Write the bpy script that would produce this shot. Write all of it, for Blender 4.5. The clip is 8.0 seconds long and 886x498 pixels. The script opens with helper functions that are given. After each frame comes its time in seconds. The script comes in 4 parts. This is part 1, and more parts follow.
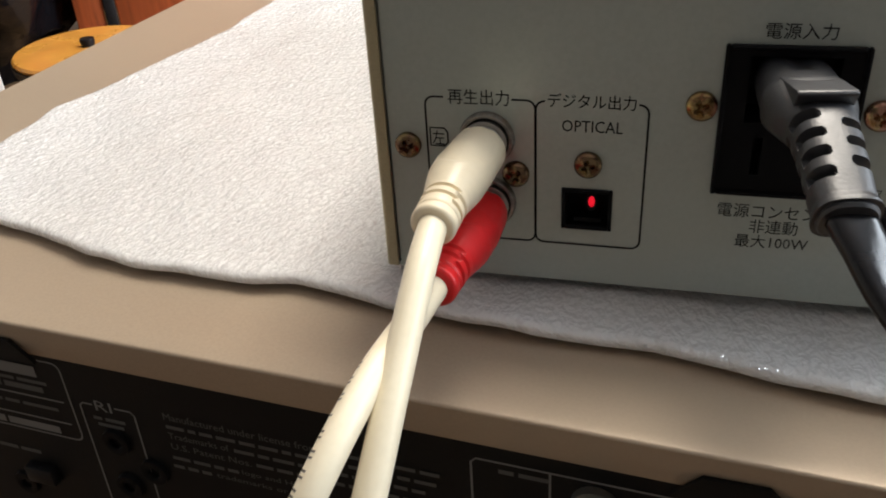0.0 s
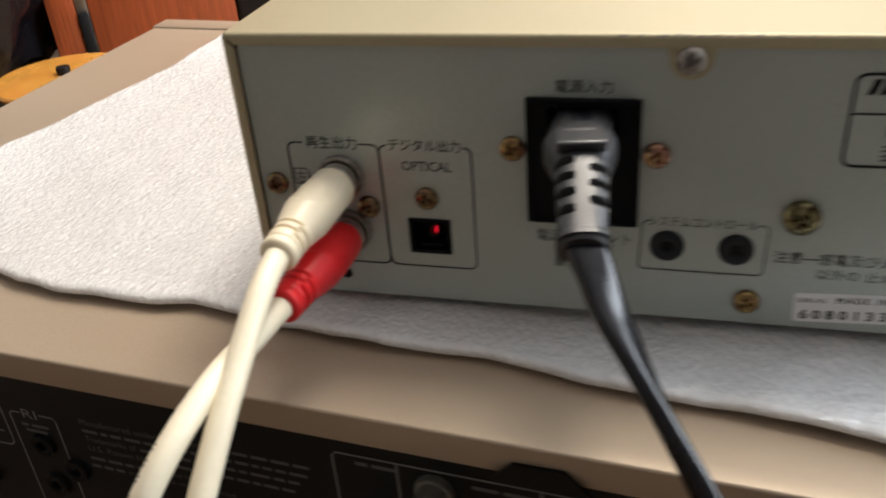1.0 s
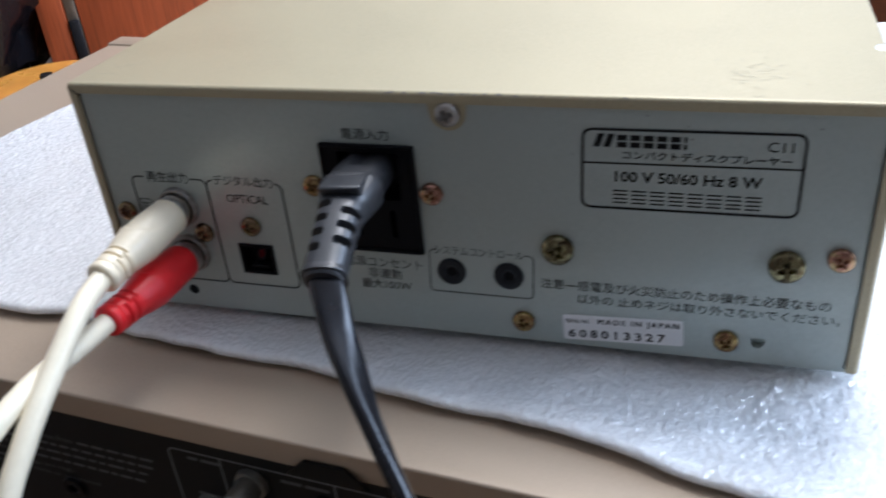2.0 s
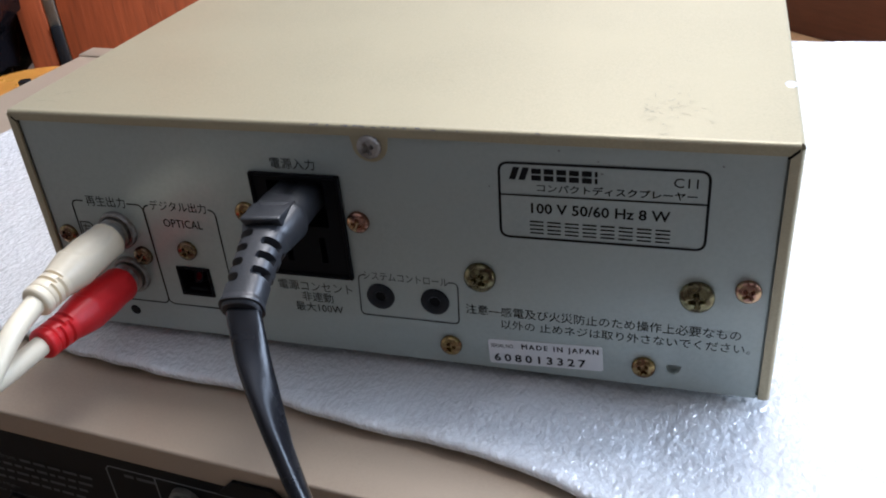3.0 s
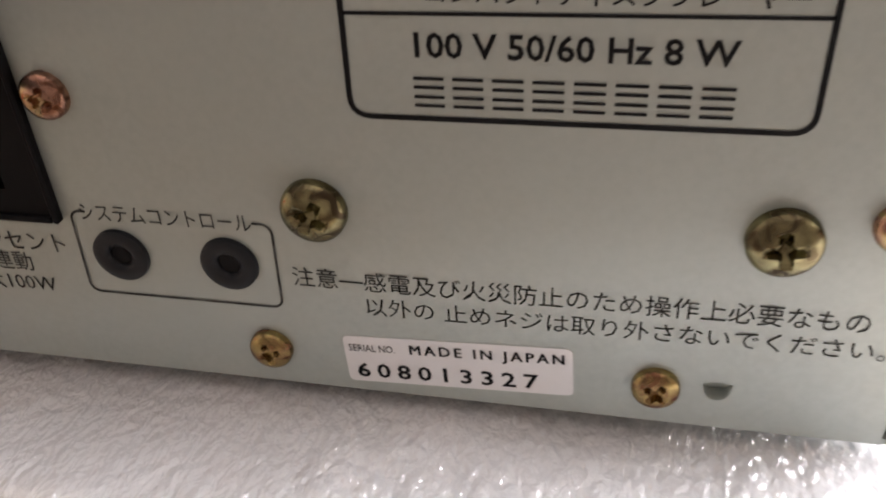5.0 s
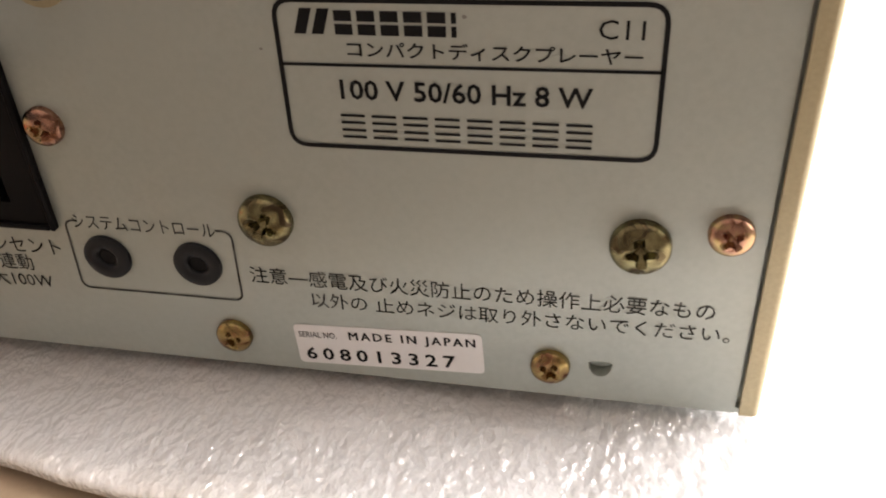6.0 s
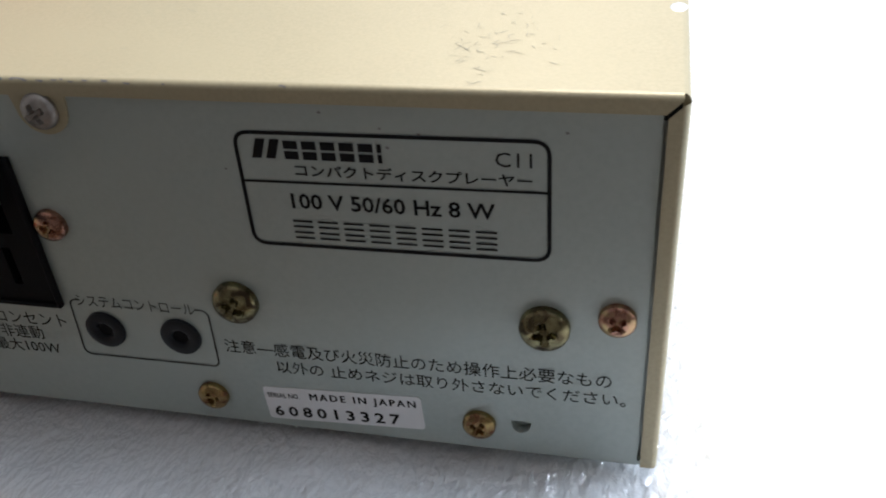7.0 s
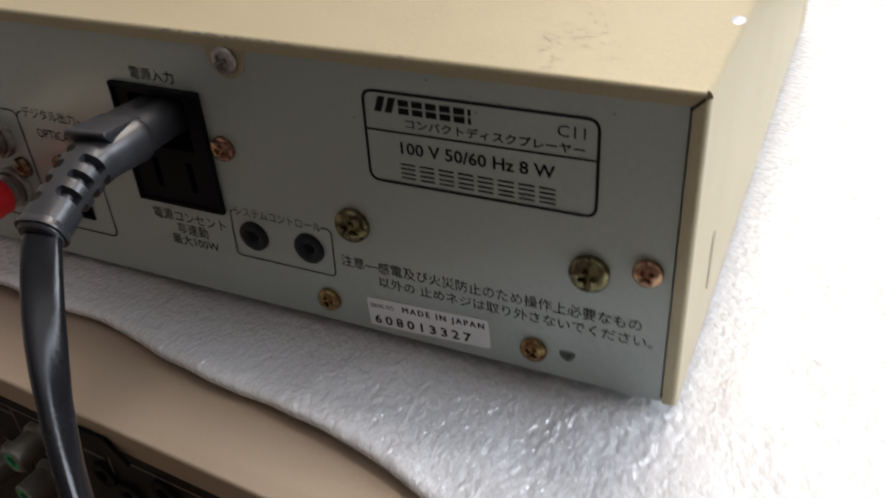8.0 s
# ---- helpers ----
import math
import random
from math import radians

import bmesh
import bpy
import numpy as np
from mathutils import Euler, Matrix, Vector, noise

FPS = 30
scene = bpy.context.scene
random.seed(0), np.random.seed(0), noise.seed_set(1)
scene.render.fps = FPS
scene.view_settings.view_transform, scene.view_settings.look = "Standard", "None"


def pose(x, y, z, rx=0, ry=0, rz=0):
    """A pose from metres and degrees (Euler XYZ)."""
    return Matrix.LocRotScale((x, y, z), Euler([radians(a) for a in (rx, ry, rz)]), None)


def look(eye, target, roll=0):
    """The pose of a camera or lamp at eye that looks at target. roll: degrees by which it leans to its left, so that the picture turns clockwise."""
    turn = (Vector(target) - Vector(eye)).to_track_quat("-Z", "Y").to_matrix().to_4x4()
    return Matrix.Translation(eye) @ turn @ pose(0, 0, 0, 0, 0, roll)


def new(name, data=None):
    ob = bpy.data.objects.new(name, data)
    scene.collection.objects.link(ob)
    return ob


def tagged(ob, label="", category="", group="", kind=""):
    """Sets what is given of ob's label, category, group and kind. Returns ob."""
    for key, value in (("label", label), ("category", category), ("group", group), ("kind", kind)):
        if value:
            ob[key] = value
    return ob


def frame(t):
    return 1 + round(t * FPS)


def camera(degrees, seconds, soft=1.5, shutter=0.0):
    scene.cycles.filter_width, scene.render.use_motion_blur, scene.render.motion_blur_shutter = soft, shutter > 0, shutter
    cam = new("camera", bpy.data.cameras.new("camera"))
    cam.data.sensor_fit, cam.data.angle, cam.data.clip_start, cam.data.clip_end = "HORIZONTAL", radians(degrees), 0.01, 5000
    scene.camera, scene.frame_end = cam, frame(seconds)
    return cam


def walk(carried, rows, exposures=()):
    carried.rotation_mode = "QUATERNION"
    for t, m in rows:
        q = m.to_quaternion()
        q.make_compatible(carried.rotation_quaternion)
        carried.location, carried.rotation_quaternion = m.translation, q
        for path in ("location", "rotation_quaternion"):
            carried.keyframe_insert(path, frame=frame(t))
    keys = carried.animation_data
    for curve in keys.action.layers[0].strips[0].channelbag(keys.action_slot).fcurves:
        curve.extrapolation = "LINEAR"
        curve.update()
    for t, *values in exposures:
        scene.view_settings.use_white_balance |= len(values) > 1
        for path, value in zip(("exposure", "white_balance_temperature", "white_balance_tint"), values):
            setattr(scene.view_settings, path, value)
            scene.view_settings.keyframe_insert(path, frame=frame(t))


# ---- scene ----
# ---- camera and its walk ----
cam = camera(53.5, 8.0, 1.9, 0.5)
EXPOSURES = [(0.0, -0.52, 6480, 10), (0.5, -0.50, 6500, 11), (1.0, -0.48, 6550, 11), (1.5, -0.55, 5700, 14), (2.0, -0.55, 5350, 12), (3.5, -0.66, 5680, 14), (4.0, -0.62, 5900, 14), (4.2, -0.42, 5550, 17), (4.35, -0.1, 5800, 19), (4.5, 0.44, 6200, 22),
             (6.0, 0.50, 7750, 20), (6.5, 0.11, 7400, 18), (7.0, -0.60, 5900, 11), (7.5, -0.9, 6000, 11), (8.0, -0.95, 6450, 15)]
PATH = [
    (0, (0.0671, -0.1816, 0.1258), (-0.411, 1.462, -0.908), -3.65),
    (0.5, (0.0732, -0.1843, 0.1268), (-0.387, 1.476, -0.888), -3.78),
    (0.7, (0.0812, -0.1870, 0.1317), (-0.371, 1.476, -0.873), -3.59),
    (1, (0.1119, -0.1972, 0.1438), (-0.381, 1.452, -0.875), -4.90),
    (1.2, (0.1308, -0.2050, 0.1537), (-0.392, 1.452, -0.872), -5.22),
    (1.5, (0.1540, -0.2082, 0.1638), (-0.409, 1.412, -0.865), -5.99),
    (1.7, (0.1649, -0.2060, 0.1626), (-0.401, 1.412, -0.860), -5.83),
    (2, (0.1793, -0.2016, 0.1629), (-0.379, 1.419, -0.868), -5.63),
    (2.2, (0.1895, -0.1971, 0.1630), (-0.366, 1.424, -0.869), -5.51),
    (3.3, (0.1997, -0.1975, 0.1728), (-0.345, 1.426, -0.861), -4.92),
    (3.5, (0.1971, -0.2000, 0.1720), (-0.344, 1.421, -0.867), -4.72),
    (3.7, (0.1958, -0.1976, 0.1688), (-0.359, 1.421, -0.880), -4.90),
    (4, (0.1909, -0.1806, 0.1557), (-0.333, 1.436, -0.898), -4.84),
    (4.1, (0.1892, -0.1627, 0.1447), (-0.325, 1.458, -0.909), -4.81),
    (4.2, (0.1862, -0.1437, 0.1315), (-0.301, 1.489, -0.916), -4.56),
    (4.3, (0.1847, -0.1238, 0.1222), (-0.273, 1.513, -0.933), -4.31),
    (4.4, (0.1839, -0.1065, 0.1146), (-0.262, 1.522, -0.958), -4.29),
    (4.5, (0.1826, -0.0980, 0.1103), (-0.255, 1.516, -0.986), -4.26),
    (4.7, (0.1795, -0.0892, 0.0949), (-0.234, 1.508, -1.036), -3.99),
    (5.8, (0.1948, -0.1062, 0.1110), (-0.180, 1.494, -1.029), -3.34),
    (6, (0.1968, -0.1090, 0.1115), (-0.181, 1.493, -1.025), -3.40),
    (6.5, (0.2082, -0.1129, 0.1184), (-0.200, 1.503, -0.987), -4.03),
    (7, (0.2154, -0.1197, 0.1348), (-0.212, 1.491, -0.972), -4.53),
    (7.2, (0.2195, -0.1195, 0.1335), (-0.236, 1.491, -0.963), -4.54),
    (7.5, (0.2224, -0.1416, 0.1370), (-0.269, 1.437, -0.988), -3.87),
    (7.7, (0.2319, -0.1620, 0.1433), (-0.367, 1.437, -0.994), -3.86),
    (8, (0.2420, -0.1492, 0.1486), (-0.509, 1.329, -0.970), -4.14),
]
walk(cam, [(t, look(eye, target, roll)) for t, eye, target, roll in PATH], EXPOSURES)

# ---- light: a lamp on the ceiling behind the player, a daylight window at its right ----
world = bpy.data.worlds.new("world")
scene.world = world
world.use_nodes = True
wn = world.node_tree.nodes
sky = wn.new("ShaderNodeTexSky")
sky.sky_type, sky.sun_disc, sky.sun_elevation, sky.sun_rotation = "NISHITA", False, radians(40), radians(90)
world.node_tree.links.new(sky.outputs[0], wn["Background"].inputs[0])
wn["Background"].inputs[1].default_value = 0.1


def area_lamp(name, eye, target, sx, sy, power, colour):
    data = bpy.data.lights.new(name, "AREA")
    data.shape, data.size, data.size_y, data.energy, data.color = "RECTANGLE", sx, sy, power, colour
    ob = new(name, data)
    ob.matrix_world = look(eye, target)
    return ob


WINDOW_POWER, CEILING_POWER = 62.0, 41.0
area_lamp("window_daylight", (1.46, 0.52, 0.62), (0.0, 0.52, 0.40), 1.00, 0.95, WINDOW_POWER, (0.83, 0.915, 1.0))
area_lamp("ceiling_lamp_light", (0.25, 0.86, 1.33), (0.25, 0.86, 0.0), 0.50, 1.00, CEILING_POWER, (1.0, 0.93, 0.83))


# ---- materials ----
def material(name, colour, rough=0.5, metal=0.0, grain=0.0, grain_scale=400.0, stain=0.0, stain_scale=18.0, bump=0.0, bump_scale=900.0,
             stretch=(1, 1, 1), stain_colour=None, emit=None, coat=0.0, spec=0.5, spread=0.0, rough_vary=0.1):
    m = bpy.data.materials.new(name)
    m.use_nodes = True
    nt = m.node_tree
    b = nt.nodes["Principled BSDF"]
    b.inputs["Base Color"].default_value = (*colour, 1)
    b.inputs["Roughness"].default_value, b.inputs["Metallic"].default_value = rough, metal
    b.inputs["Coat Weight"].default_value = coat
    b.inputs["Specular IOR Level"].default_value = spec
    tc = nt.nodes.new("ShaderNodeTexCoord")
    mp = nt.nodes.new("ShaderNodeMapping")
    mp.inputs["Scale"].default_value = stretch
    nt.links.new(tc.outputs["Object"], mp.inputs[0])

    def tex(scale, detail):
        n = nt.nodes.new("ShaderNodeTexNoise")
        n.inputs["Scale"].default_value, n.inputs["Detail"].default_value = scale, detail
        nt.links.new(mp.outputs[0], n.inputs["Vector"])
        return n.outputs["Fac"]

    def blend(fac, lo, hi, a_socket, b_colour):
        ramp = nt.nodes.new("ShaderNodeMapRange")
        ramp.inputs["From Min"].default_value, ramp.inputs["From Max"].default_value = lo, hi
        nt.links.new(fac, ramp.inputs[0])
        mix = nt.nodes.new("ShaderNodeMix")
        mix.data_type = "RGBA"
        nt.links.new(ramp.outputs[0], mix.inputs[0])
        if a_socket is None:
            mix.inputs[6].default_value = (*colour, 1)
        else:
            nt.links.new(a_socket, mix.inputs[6])
        mix.inputs[7].default_value = (*b_colour, 1)
        return mix.outputs[2]

    sock = None
    if grain:
        sock = blend(tex(grain_scale, 3), 0.35, 0.75, None, tuple(c * (1 - grain) for c in colour))
    if stain:
        sc = stain_colour or tuple(c * (1 - stain) for c in colour)
        fac = tex(stain_scale, 5)
        sock = blend(fac, 0.45, 0.80, sock, tuple(c * (1 - stain) + d * stain for c, d in zip(colour, sc)))
        rr = nt.nodes.new("ShaderNodeMapRange")
        rr.inputs["To Min"].default_value, rr.inputs["To Max"].default_value = max(rough - rough_vary, 0.03), min(rough + rough_vary, 1)
        nt.links.new(fac, rr.inputs[0])
        nt.links.new(rr.outputs[0], b.inputs["Roughness"])
    if sock:
        nt.links.new(sock, b.inputs["Base Color"])
    if bump:
        bp = nt.nodes.new("ShaderNodeBump")
        bp.inputs["Strength"].default_value, bp.inputs["Distance"].default_value = 1.0, bump
        nt.links.new(tex(bump_scale, 4), bp.inputs["Height"])
        nt.links.new(bp.outputs[0], b.inputs["Normal"])
    if emit:
        b.inputs["Emission Color"].default_value, b.inputs["Emission Strength"].default_value = (*emit[:3], 1), emit[3]
    return m


GOLD = material("champagne_paint", (0.435, 0.378, 0.243), 0.46, 0.20, 0.12, 1500, 0.20, 34, 0.00002, 2200)
STEEL = material("zinc_coated_steel", (0.422, 0.465, 0.432), 0.34, 0.25, 0.07, 900, 0.16, 26, 0.000012, 1500)
INK = material("print_and_gap_black", (0.010, 0.010, 0.011), 0.6, spec=0.12)
TAN = material("titanium_paint", (0.445, 0.350, 0.255), 0.42, 0.25, 0.08, 1200, 0.10, 16, 0.00002, 1800)
BLACK_METAL = material("black_coated_steel", (0.009, 0.0086, 0.0084), 0.5, 0.0, 0.2, 800, 0.3, 30, 0.00003, 1500, spec=0.16)
BLACK_PLASTIC = material("black_plastic", (0.009, 0.009, 0.0105), 0.46, 0, 0.2, 900, 0.2, 60, 0.00002, 1800, spec=0.22)
CORD_RUBBER = material("black_vinyl", (0.007, 0.007, 0.009), 0.26, 0, 0.2, 700, 0.3, 120, 0.00005, 900, spec=0.38)
PLUG_RUBBER = material("matte_black_rubber", (0.017, 0.018, 0.022), 0.44, 0, 0.3, 700, 0.4, 160, 0.00006, 1500, spec=0.95)
SOCKET_BLACK = material("socket_plastic", (0.006, 0.006, 0.0072), 0.5, 0, 0.2, 900, 0.2, 60, 0.00002, 1800, spec=0.10)
CREAM = material("cream_vinyl", (0.91, 0.795, 0.585), 0.36, 0, 0.05, 500, 0.10, 60, 0.00002, 900)
WHITE_CORD = material("white_vinyl", (0.89, 0.80, 0.605), 0.40, 0, 0.05, 500, 0.12, 50, 0.00002, 900)
RED = material("red_vinyl", (0.72, 0.016, 0.020), 0.36, 0, 0.10, 500, 0.15, 70, 0.00002, 900)
DULL_NICKEL = material("dull_nickel", (0.27, 0.265, 0.24), 0.45, 1.0, 0.2, 900, 0.4, 150)
TARNISH = material("tarnished_nickel", (0.40, 0.37, 0.34), 0.46, 1.0, 0.4, 700, 0.5, 350)
NICKEL = material("nickel", (0.45, 0.44, 0.42), 0.34, 1.0, 0.1, 900, 0.2, 150)


def chromate(name, main, dark, pale):
    """Chromate plating: the colour wanders between three tints from spot to spot, differently on each screw."""
    m = bpy.data.materials.new(name)
    m.use_nodes = True
    nt = m.node_tree
    b = nt.nodes["Principled BSDF"]
    b.inputs["Metallic"].default_value = 1.0
    tc, info, add = nt.nodes.new("ShaderNodeTexCoord"), nt.nodes.new("ShaderNodeObjectInfo"), nt.nodes.new("ShaderNodeVectorMath")
    nt.links.new(tc.outputs["Object"], add.inputs[0])
    nt.links.new(info.outputs["Random"], add.inputs[1])
    n = nt.nodes.new("ShaderNodeTexNoise")
    n.inputs["Scale"].default_value, n.inputs["Detail"].default_value, n.inputs["Distortion"].default_value = 330, 3, 0.8
    nt.links.new(add.outputs[0], n.inputs["Vector"])
    ramp = nt.nodes.new("ShaderNodeValToRGB")
    stops = ramp.color_ramp.elements
    stops[0].position, stops[0].color = 0.34, (*dark, 1)
    stops[1].position, stops[1].color = 0.68, (*pale, 1)
    stops.new(0.50).color = (*main, 1)
    nt.links.new(n.outputs["Fac"], ramp.inputs[0])
    nt.links.new(ramp.outputs[0], b.inputs["Base Color"])
    rr = nt.nodes.new("ShaderNodeMapRange")
    rr.inputs["To Min"].default_value, rr.inputs["To Max"].default_value = 0.34, 0.18
    nt.links.new(n.outputs["Fac"], rr.inputs[0])
    nt.links.new(rr.outputs[0], b.inputs["Roughness"])
    return m


BRASS = chromate("yellow_chromate", (0.30, 0.20, 0.092), (0.15, 0.058, 0.038), (0.40, 0.31, 0.125))
OLIVE = chromate("olive_chromate", (0.20, 0.172, 0.092), (0.068, 0.050, 0.030), (0.35, 0.325, 0.175))
RUST = chromate("brown_chromate", (0.195, 0.122, 0.075), (0.08, 0.035, 0.025), (0.28, 0.215, 0.10))
COPPER = chromate("red_chromate", (0.43, 0.235, 0.17), (0.14, 0.065, 0.04), (0.44, 0.34, 0.16))
JACK_GREY = material("jack_plastic", (0.009, 0.0105, 0.014), 0.42, 0, 0.2, 900, 0.2, 60, 0.00002, 1800, spec=0.3)
INK_WORN = material("worn_print", (0.028, 0.028, 0.027), 0.6, 0, 0.0, 400, 0.8, 420, spec=0.12, stain_colour=(0.20, 0.21, 0.20))
PAPER = material("sticker_paper", (0.80, 0.80, 0.80), 0.6, 0, 0.03, 600, 0.08, 90)
LENS_RED = material("laser_glow", (0.9, 0.02, 0.03), 0.3, emit=(1.0, 0.01, 0.03, 1.2))
PRINT_WHITE = material("white_print", (0.17, 0.166, 0.16), 0.6)
PRINT_DIM = material("grey_print", (0.075, 0.073, 0.070), 0.6)
WOOD = material("red_cedar_board", (0.37, 0.078, 0.022), 0.42, 0, 0.45, 30, 0.35, 9, 0.0003, 60, stretch=(6, 6, 0.5))
DARK_WOOD = material("brown_board", (0.13, 0.045, 0.025), 0.45, 0, 0.35, 30, 0.3, 9, 0.0003, 60, stretch=(1, 6, 6))
TABLE_WOOD = material("light_oak_top", (0.46, 0.27, 0.13), 0.40, 0, 0.3, 40, 0.25, 8, 0.0002, 90, stretch=(1, 8, 8))
AMBER = material("amber_lacquer", (0.66, 0.31, 0.055), 0.28, 0, 0.3, 45, 0.6, 26, stain_colour=(0.50, 0.16, 0.03))
BAG = material("black_bag_film", (0.007, 0.007, 0.009), 0.20, 0, 0.1, 90, 0.2, 20, 0.003, 60, spec=0.3)
WALL = material("wall_plaster", (0.44, 0.43, 0.42), 0.8, 0, 0.08, 60, 0.10, 3, 0.0006, 120)
# tones of the unseen west and south walls are chosen for their bounce
WARM_WALL = material("bounce_plaster", (0.58, 0.55, 0.52), 0.8, 0, 0.08, 60, 0.10, 3, 0.0006, 120)
DIM_WALL = material("dim_fill_wall", (0.25, 0.225, 0.20), 0.7, 0, 0.2, 40, 0.2, 4, 0.0006, 90)
CEIL = material("ceiling_board", (0.80, 0.79, 0.78), 0.85, 0, 0.06, 60, 0.08, 3, 0.0005, 90)
FLOOR = material("floor_boards", (0.22, 0.13, 0.07), 0.5, 0, 0.3, 40, 0.25, 5, 0.0004, 80, stretch=(1, 8, 1))
GREEN = material("green_plastic", (0.02, 0.30, 0.12), 0.4)
WHITE_PLASTIC = material("white_plastic", (0.72, 0.70, 0.66), 0.45, 0, 0.05, 300, 0.1, 30)
GLASS = material("window_glass", (0.95, 0.97, 0.97), 0.02)
GLASS.node_tree.nodes["Principled BSDF"].inputs["Transmission Weight"].default_value = 1.0
LAMP_GLOW = material("lamp_diffuser", (0.9, 0.85, 0.75), 0.6, emit=(1.0, 0.86, 0.68, 3.0))


def foam_material():
    """Glossy white cell foam: a soft translucent body under a thin skin of short shiny strands."""
    m = bpy.data.materials.new("foam_sheet")
    m.use_nodes = True
    nt = m.node_tree
    b = nt.nodes["Principled BSDF"]
    b.inputs["Base Color"].default_value = (0.74, 0.745, 0.75, 1)
    b.inputs["Roughness"].default_value = 0.55
    b.inputs["Coat Weight"].default_value, b.inputs["Coat Roughness"].default_value, b.inputs["Coat IOR"].default_value = 1.0, 0.12, 1.85
    b.inputs["Subsurface Weight"].default_value, b.inputs["Subsurface Scale"].default_value = 1.0, 0.004
    b.inputs["Subsurface Radius"].default_value = (1.0, 1.0, 1.0)
    tc = nt.nodes.new("ShaderNodeTexCoord")

    def noise_tex(scale, detail, twist, turn, stretch):
        mp = nt.nodes.new("ShaderNodeMapping")
        mp.inputs["Rotation"].default_value, mp.inputs["Scale"].default_value = (0, 0, radians(turn)), stretch
        nt.links.new(tc.outputs["Object"], mp.inputs[0])
        n = nt.nodes.new("ShaderNodeTexNoise")
        n.inputs["Scale"].default_value, n.inputs["Detail"].default_value, n.inputs["Distortion"].default_value = scale, detail, twist
        nt.links.new(mp.outputs[0], n.inputs["Vector"])
        return n.outputs["Fac"]

    def calc(op, a, b=None, c=None):
        n = nt.nodes.new("ShaderNodeMath")
        n.operation = op
        for k, v in enumerate((a, b, c)):
            if isinstance(v, (int, float)):
                n.inputs[k].default_value = v
            elif v is not None:
                nt.links.new(v, n.inputs[k])
        return n.outputs[0]

    def ridge(fac):
        """Thin crests where the noise crosses its middle."""
        return calc("POWER", calc("SUBTRACT", 1.0, calc("MULTIPLY", calc("ABSOLUTE", calc("SUBTRACT", fac, 0.5)), 2.0)), 5.0)

    cells = noise_tex(500, 2.5, 0.2, 35, (1.0, 0.72, 1.0))
    strands = ridge(noise_tex(420, 1.0, 0.5, 40, (1.0, 0.45, 1.0)))
    swell = noise_tex(75, 2, 0.0, 0, (1, 1, 1))
    body = calc("MULTIPLY_ADD", cells, 0.8, calc("MULTIPLY", swell, 0.7))
    skin = calc("MULTIPLY_ADD", strands, 0.45, calc("MULTIPLY_ADD", cells, 0.9, calc("MULTIPLY", swell, 0.4)))
    for height, distance, socket in ((body, BODY_BUMP, "Normal"), (skin, SKIN_BUMP, "Coat Normal")):
        bp = nt.nodes.new("ShaderNodeBump")
        bp.inputs["Strength"].default_value, bp.inputs["Distance"].default_value = 1.0, distance
        nt.links.new(height, bp.inputs["Height"])
        nt.links.new(bp.outputs[0], b.inputs[socket])
    return m


BODY_BUMP, SKIN_BUMP = 0.0013, 0.0030
FOAM = foam_material()


# ---- mesh tools ----
def thing(name, m, label, category, group="", kind=""):
    ob = new(name)
    ob.matrix_world = m
    ob.empty_display_size = 0.02
    return tagged(ob, label, category, group, kind)


def mesh_of(name, bm, mat, smooth=True):
    bmesh.ops.recalc_face_normals(bm, faces=bm.faces)
    me = bpy.data.meshes.new(name)
    bm.to_mesh(me)
    bm.free()
    me.materials.append(mat)
    if smooth:
        me.shade_smooth()
        me.set_sharp_from_angle(angle=radians(38))
    return me


def part(name, bm, mat, parent, label="", smooth=True):
    ob = new(name, bm if isinstance(bm, bpy.types.Mesh) else mesh_of(name, bm, mat, smooth))
    ob.parent = parent
    return tagged(ob, label)


def piece(name, bm, mat, label, category, kind="", group="", smooth=True):
    return tagged(new(name, mesh_of(name, bm, mat, smooth)), label, category, group, kind)


def box(x0, x1, y0, y1, z0, z1, bevel=0.0, seg=2, bm=None):
    own = bmesh.new()
    bmesh.ops.create_cube(own, size=1.0, matrix=Matrix.Translation(((x0 + x1) / 2, (y0 + y1) / 2, (z0 + z1) / 2)) @ Matrix.Diagonal((x1 - x0, y1 - y0, z1 - z0, 1)))
    if bevel:
        bmesh.ops.bevel(own, geom=own.edges[:], offset=bevel, segments=seg, affect="EDGES", profile=0.5)
    return join(bm, own)


def join(bm, own):
    if bm is None:
        return own
    tmp = bpy.data.meshes.new("tmp")
    own.to_mesh(tmp)
    own.free()
    bm.from_mesh(tmp)
    bpy.data.meshes.remove(tmp)
    return bm


def lathe(profile, m=Matrix(), n=32, bm=None):
    """Turns a profile of (radius, height) round the local z axis."""
    own = bmesh.new()
    rings = []
    for r, h in profile:
        if r < 1e-7:
            rings.append([own.verts.new((0, 0, h))])
        else:
            rings.append([own.verts.new((r * math.cos(2 * math.pi * k / n), r * math.sin(2 * math.pi * k / n), h)) for k in range(n)])
    for a, b in zip(rings, rings[1:]):
        for k in range(n):
            q = [a[k % len(a)], a[(k + 1) % len(a)], b[(k + 1) % len(b)], b[k % len(b)]]
            q = [v for i, v in enumerate(q) if v not in q[:i]]
            if len(q) > 2:
                own.faces.new(q)
    own.transform(m)
    return join(bm, own)


